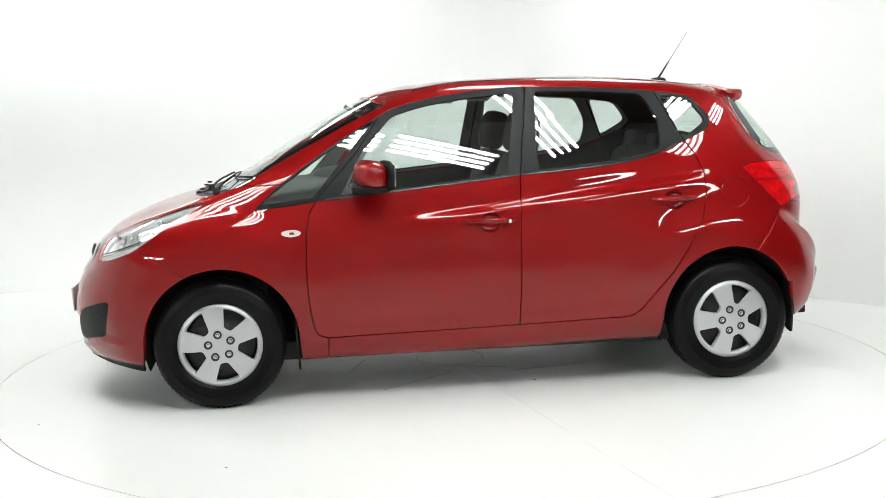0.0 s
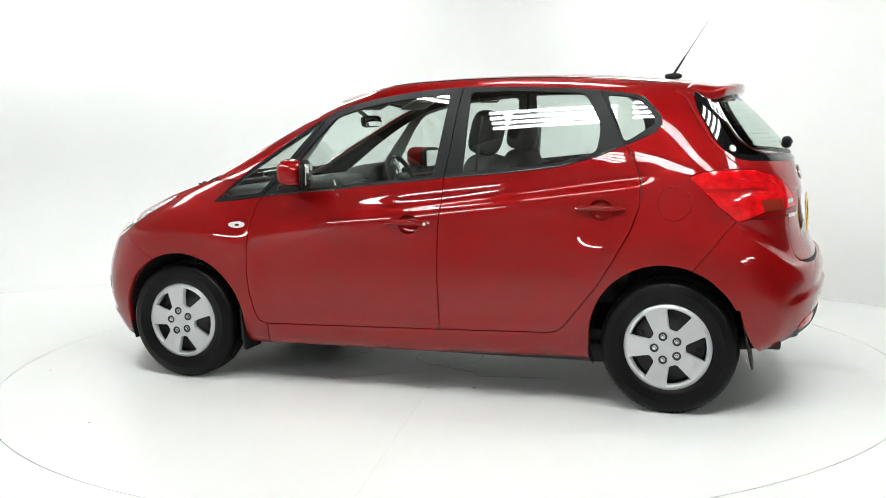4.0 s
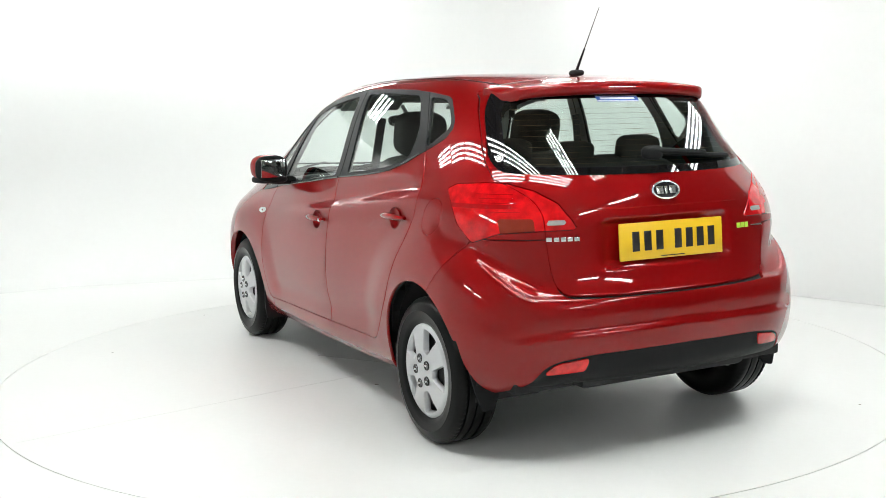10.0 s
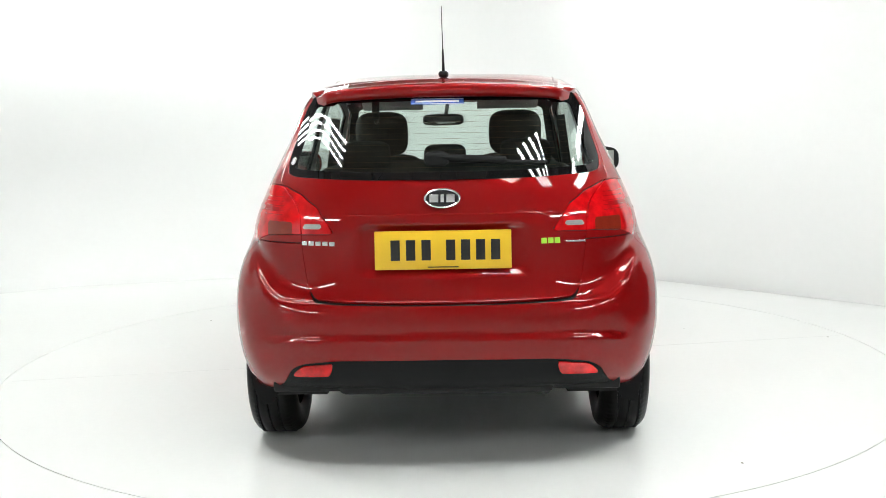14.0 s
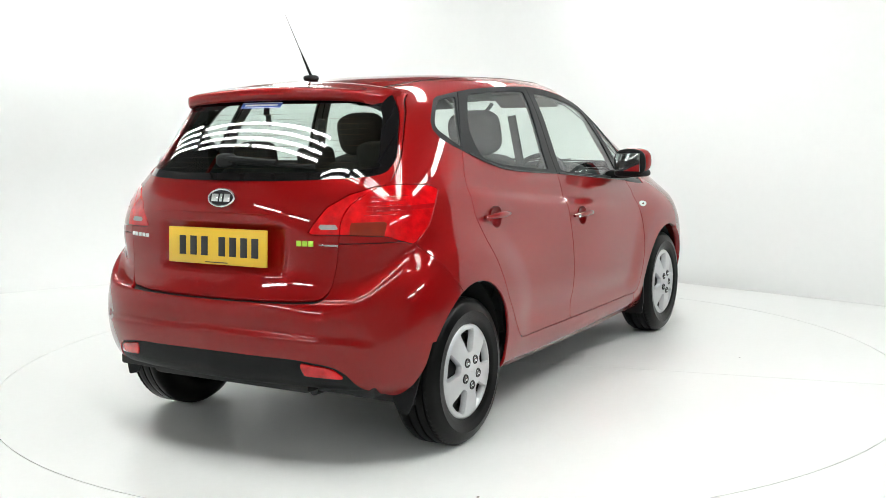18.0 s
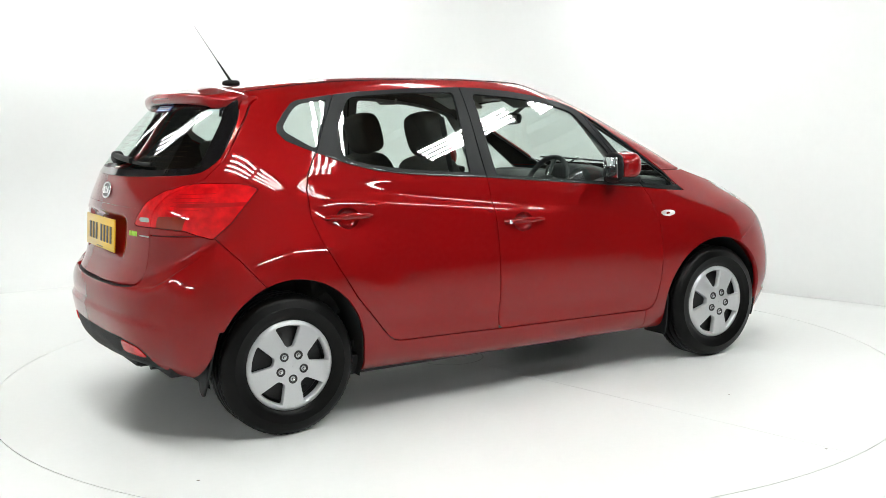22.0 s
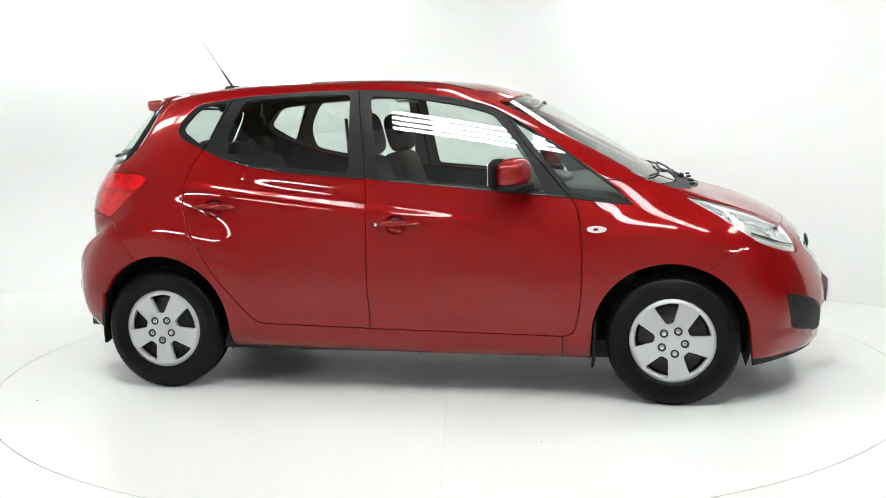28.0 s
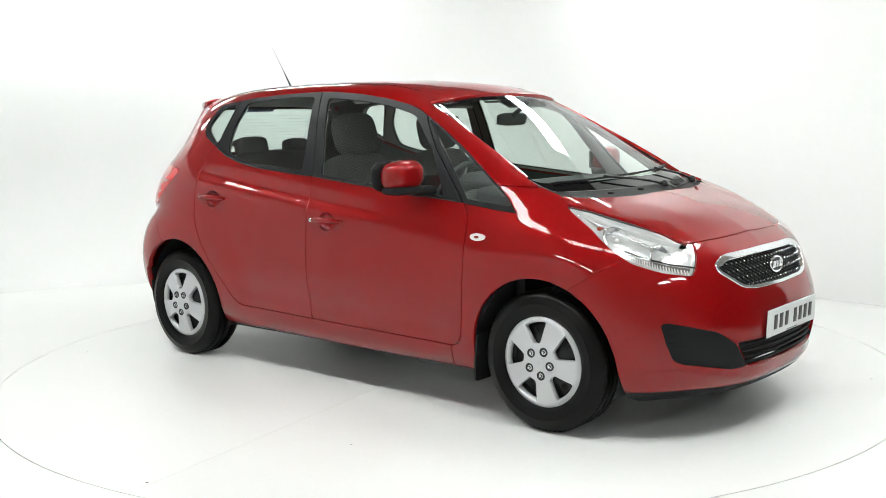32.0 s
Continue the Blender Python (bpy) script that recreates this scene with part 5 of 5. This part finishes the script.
dashboard()
mi = part("interior_mirror", smooth_lump((.035, .25, .068), .5, (.50, .045, 1.372), (0, 8, 0)), DASH, CAR, "black interior mirror")
part("mirror_stalk", rod(bmesh.new(), (.52, .03, 1.39), (.62, .02, 1.46), .012), DASH, mi)
part("mirror_face", block((.004, .225, .05), (.4825, .045, 1.370), (0, 8, 0), .001), MIRROR, mi)
for s in (1, -1):
    part("sun_visor", block((.15, .36, .018), (.33, .34 * s, 1.475), (0, 28, 0), .006), HEADLINER, CAR, "pale grey sun visor")
    part("belt_strap", block((.004, .045, .55), (-.32, .63 * s, 1.12), (8 * s, -6, 0)), INK, CAR, "black seat belt")
    part("grab_handle", tube([(-.1, .575 * s, 1.50), (-.08, .56 * s, 1.475), (.02, .56 * s, 1.475), (.04, .575 * s, 1.50)], .008, 8), HEADLINER, CAR)


strap = part("centre_belt", block((.006, .034, .075), (-1.165, .309, 1.452), (0, 8, 0), .002), INK, CAR, "black centre seat belt hung from the headlining")
part("belt_tongue", block((.010, .030, .035), (-1.155, .309, 1.402), (0, 8, 0), .004), DASH, strap)
part("belt_hook", tube([(-1.146, .309 + .010 * math.cos(w), 1.378 + .014 * math.sin(w)) for w in [math.pi * i / 8 for i in range(16)]], .003, 6, True), DULL_CHROME, strap)


# ---- outside fittings ----
def door_mirror(s):
    bm = smooth_lump((.150, .206, .146), .74, (.562, .908 * s, 1.122), (0, 0, 13 * s), 32)
    for q in bm.verts:
        rear = .50 - (q.co.y * s - .908) * .23
        if q.co.x < rear:
            q.co.x = rear + (q.co.x - rear) * .12
        q.co.z += (.565 - q.co.x) * -.10
    m = part("door_mirror", bm, PAINT, CAR, "red door mirror with black base")
    bm = smooth_lump((.15, .19, .045), .55, (.562, .903 * s, 1.054), (0, 0, 13 * s), 24)
    part("mirror_base", bm, PLASTIC, m, "black mirror base")
    bm = smooth_lump((.030, .212, .148), .66, (.490, .914 * s, 1.118), (0, 0, 15 * s), 28)
    part("mirror_frame", bm, PLASTIC, m, "black mirror frame")
    part("mirror_glass", block((.006, .160, .102), (.4722, .908 * s, 1.119), (0, 0, 15 * s), .002), MIRROR, m, "mirror glass")
    part("mirror_arm", smooth_lump((.09, .16, .05), .6, (.60, .81 * s, 1.045)), PLASTIC, m)
    sail = cut(fwin, lambda v: np.maximum(.70 - v[:, 0] - (v[:, 2] - 1.02) * .55, -9))[0]
    sail = sail if s > 0 else sail.mirrored()
    sheet("mirror_sail", sail.moved(.002), SATIN_BLACK, m, .006, "black corner plate behind the mirror")


door_mirror(1)
door_mirror(-1)


def handle(door, x, z, s, skin, length):
    p, n = on_skin(skin, x + (.075 if skin is fdoor else .0), z, (0, 2))
    y = (.8395 if skin is fdoor else .826) + .004
    bm = lathe([(.0575, .001), (.055, -.006), (.045, -.020), (.026, -.028), (.001, -.030)], 36)
    bmesh.ops.transform(bm, matrix=pose(x, y * s, z - .006, 0, 0, 0 if s > 0 else 180) @ Matrix.Diagonal((1, 1, .87, 1)), verts=bm.verts)
    part("handle_bowl", bm, PAINT, door, "red dished recess")
    pts = []
    for i in range(13):
        u = i / 12
        pts.append(Vector((x - length / 2 + length * u, s * (y + .006 + .024 * math.sin(math.pi * u) ** .6), z + .002 + .004 * math.sin(math.pi * u))))
    bm = tube(pts, .0125, 10)
    for q in bm.verts:
        u = (q.co.x - x) / length * 2
        c = z + .003
        q.co.z = c + (q.co.z - c) * (1.15 - .55 * u * u)
    h = part("door_handle", bm, PAINT, door, "red bow door handle")
    return h


for i, d in enumerate(DOORS):
    s = 1 if i % 2 == 0 else -1
    if i < 2:
        h = handle(d, -.035, .872, s, fdoor, .235)
        part("lock_barrel", smooth_lump((.02, .012, .02), .8, (-.128, .870 * s, .873)), CHROME, h)
    else:
        handle(d, -.995, .953, s, rdoor, .225)


def repeater(s):
    sk = fender if s > 0 else fender.mirrored()
    poly = rounded([(1.002, .851), (.985, .836), (.945, .829), (.905, .838), (.898, .852), (.93, .862), (.97, .860)], .008)
    base = patch(sk, poly, (0, 2), .004)
    r = sheet("side_repeater", base, WHITE_LENS, CAR, .006, "clear teardrop side repeater")
    p, n = on_skin(sk, .945, .845)
    part("repeater_bulb", smooth_lump((.026, .006, .013), .8, p + n * .005), LENS_AMBER, r, "dark amber bulb behind the lens")


repeater(1)
repeater(-1)


def mud_flap(x, s, poly, lean_deg):
    """A rubber flap cut to an outline (across, up) and leant back."""
    m = pose(x, 0, .22, 0, lean_deg, 0) @ Matrix(((0, 0, 1, 0), (s, 0, 0, 0), (0, 1, 0, 0), (0, 0, 0, 1)))
    part("mud_flap", prism([(a, b - .22) for a, b in rounded(poly, .012)], .010, m), PLASTIC, CAR, "black rubber mud flap")


for s in (1, -1):
    mud_flap(.925, s, [(.67, .172), (.835, .172), (.845, .25), (.84, .40), (.67, .40)], 4)
    mud_flap(-1.685, s, [(.70, .27), (.725, .228), (.775, .215), (.803, .29), (.822, .38), (.838, .50), (.70, .52)], 9)


def aerial():
    a = part("aerial_base", smooth_lump((.09, .045, .03), .7, (-1.215, 0, 1.580)), PLASTIC, CAR, "black roof aerial base")
    d = Vector((-1.391 + 1.215, 0, 1.855 - 1.585))
    p = Vector((-1.215, 0, 1.588))
    part("aerial_sleeve", rod(bmesh.new(), p, p + d * .36, .007, .004), PLASTIC, a, "black sprung sleeve")
    part("aerial_whip", rod(bmesh.new(), p + d * .34, p + d, .0022, .0015, 8), STEEL, a, "thin dark whip")


aerial()
for s in (1, -1):
    pts = [(x, s * (np.interp(x, [-1.35, -1.2, -.7, .2, .4], [.468, .487, .52, .505, .44])), 0) for x in np.linspace(-1.33, .30, 24)]
    line = []
    rk = Skin(np.concatenate([roof.v, k_left.v]), np.concatenate([roof.n, k_left.n]), roof.t)
    for x, y, _ in pts:
        p, n = on_skin(rk, x, abs(y), (0, 1))
        line.append(Vector((p[0], y, p[2])) - Vector((n[0], n[1] * s, n[2])) * .001)
    part("roof_moulding", tube(line, .0045, 6), GLOSS_BLACK, CAR, "thin black roof moulding")


def waist_strips(s):
    """Thin glossy strips along the foot of the side windows."""
    q = Skin(np.concatenate([fdoor.v, rdoor.v, ftrim.v, rtrim.v]), np.concatenate([fdoor.n, rdoor.n, ftrim.n, rtrim.n]), fdoor.t)
    for (a, b), door in (((.79, -.185), DOORS[0 if s > 0 else 1]), ((-.215, -1.05), DOORS[2 if s > 0 else 3])):
        line = []
        for x in np.linspace(a, b, 16):
            p, n = on_skin(q, x, np.interp(x, BELT[:, 0], BELT[:, 1]) + .003)
            line.append(Vector((p[0], (p[1] + .002) * s, p[2])))
        part("waist_strip", tube(line, .0045, 8), GLOSS_BLACK, door, "thin glossy black strip below the window")


waist_strips(1)
waist_strips(-1)


def turn_at(t):
    """Pose of the car on the turning table: the table turns at a steady 7.166 degrees a second."""
    a = 189.13 - 7.1663 * t
    c, s = math.cos(radians(a)), math.sin(radians(a))
    return pose(-(c * .0508 - s * .0211), -(s * .0508 + c * .0211), 0, 0, 0, a)


def motions():
    walk(CAR, [(k, turn_at(k)) for k in range(33)])
    walk(TABLE, [(k, pose(0, 0, 0, 0, 0, 189.13 - 7.1663 * k)) for k in range(33)])


motions()
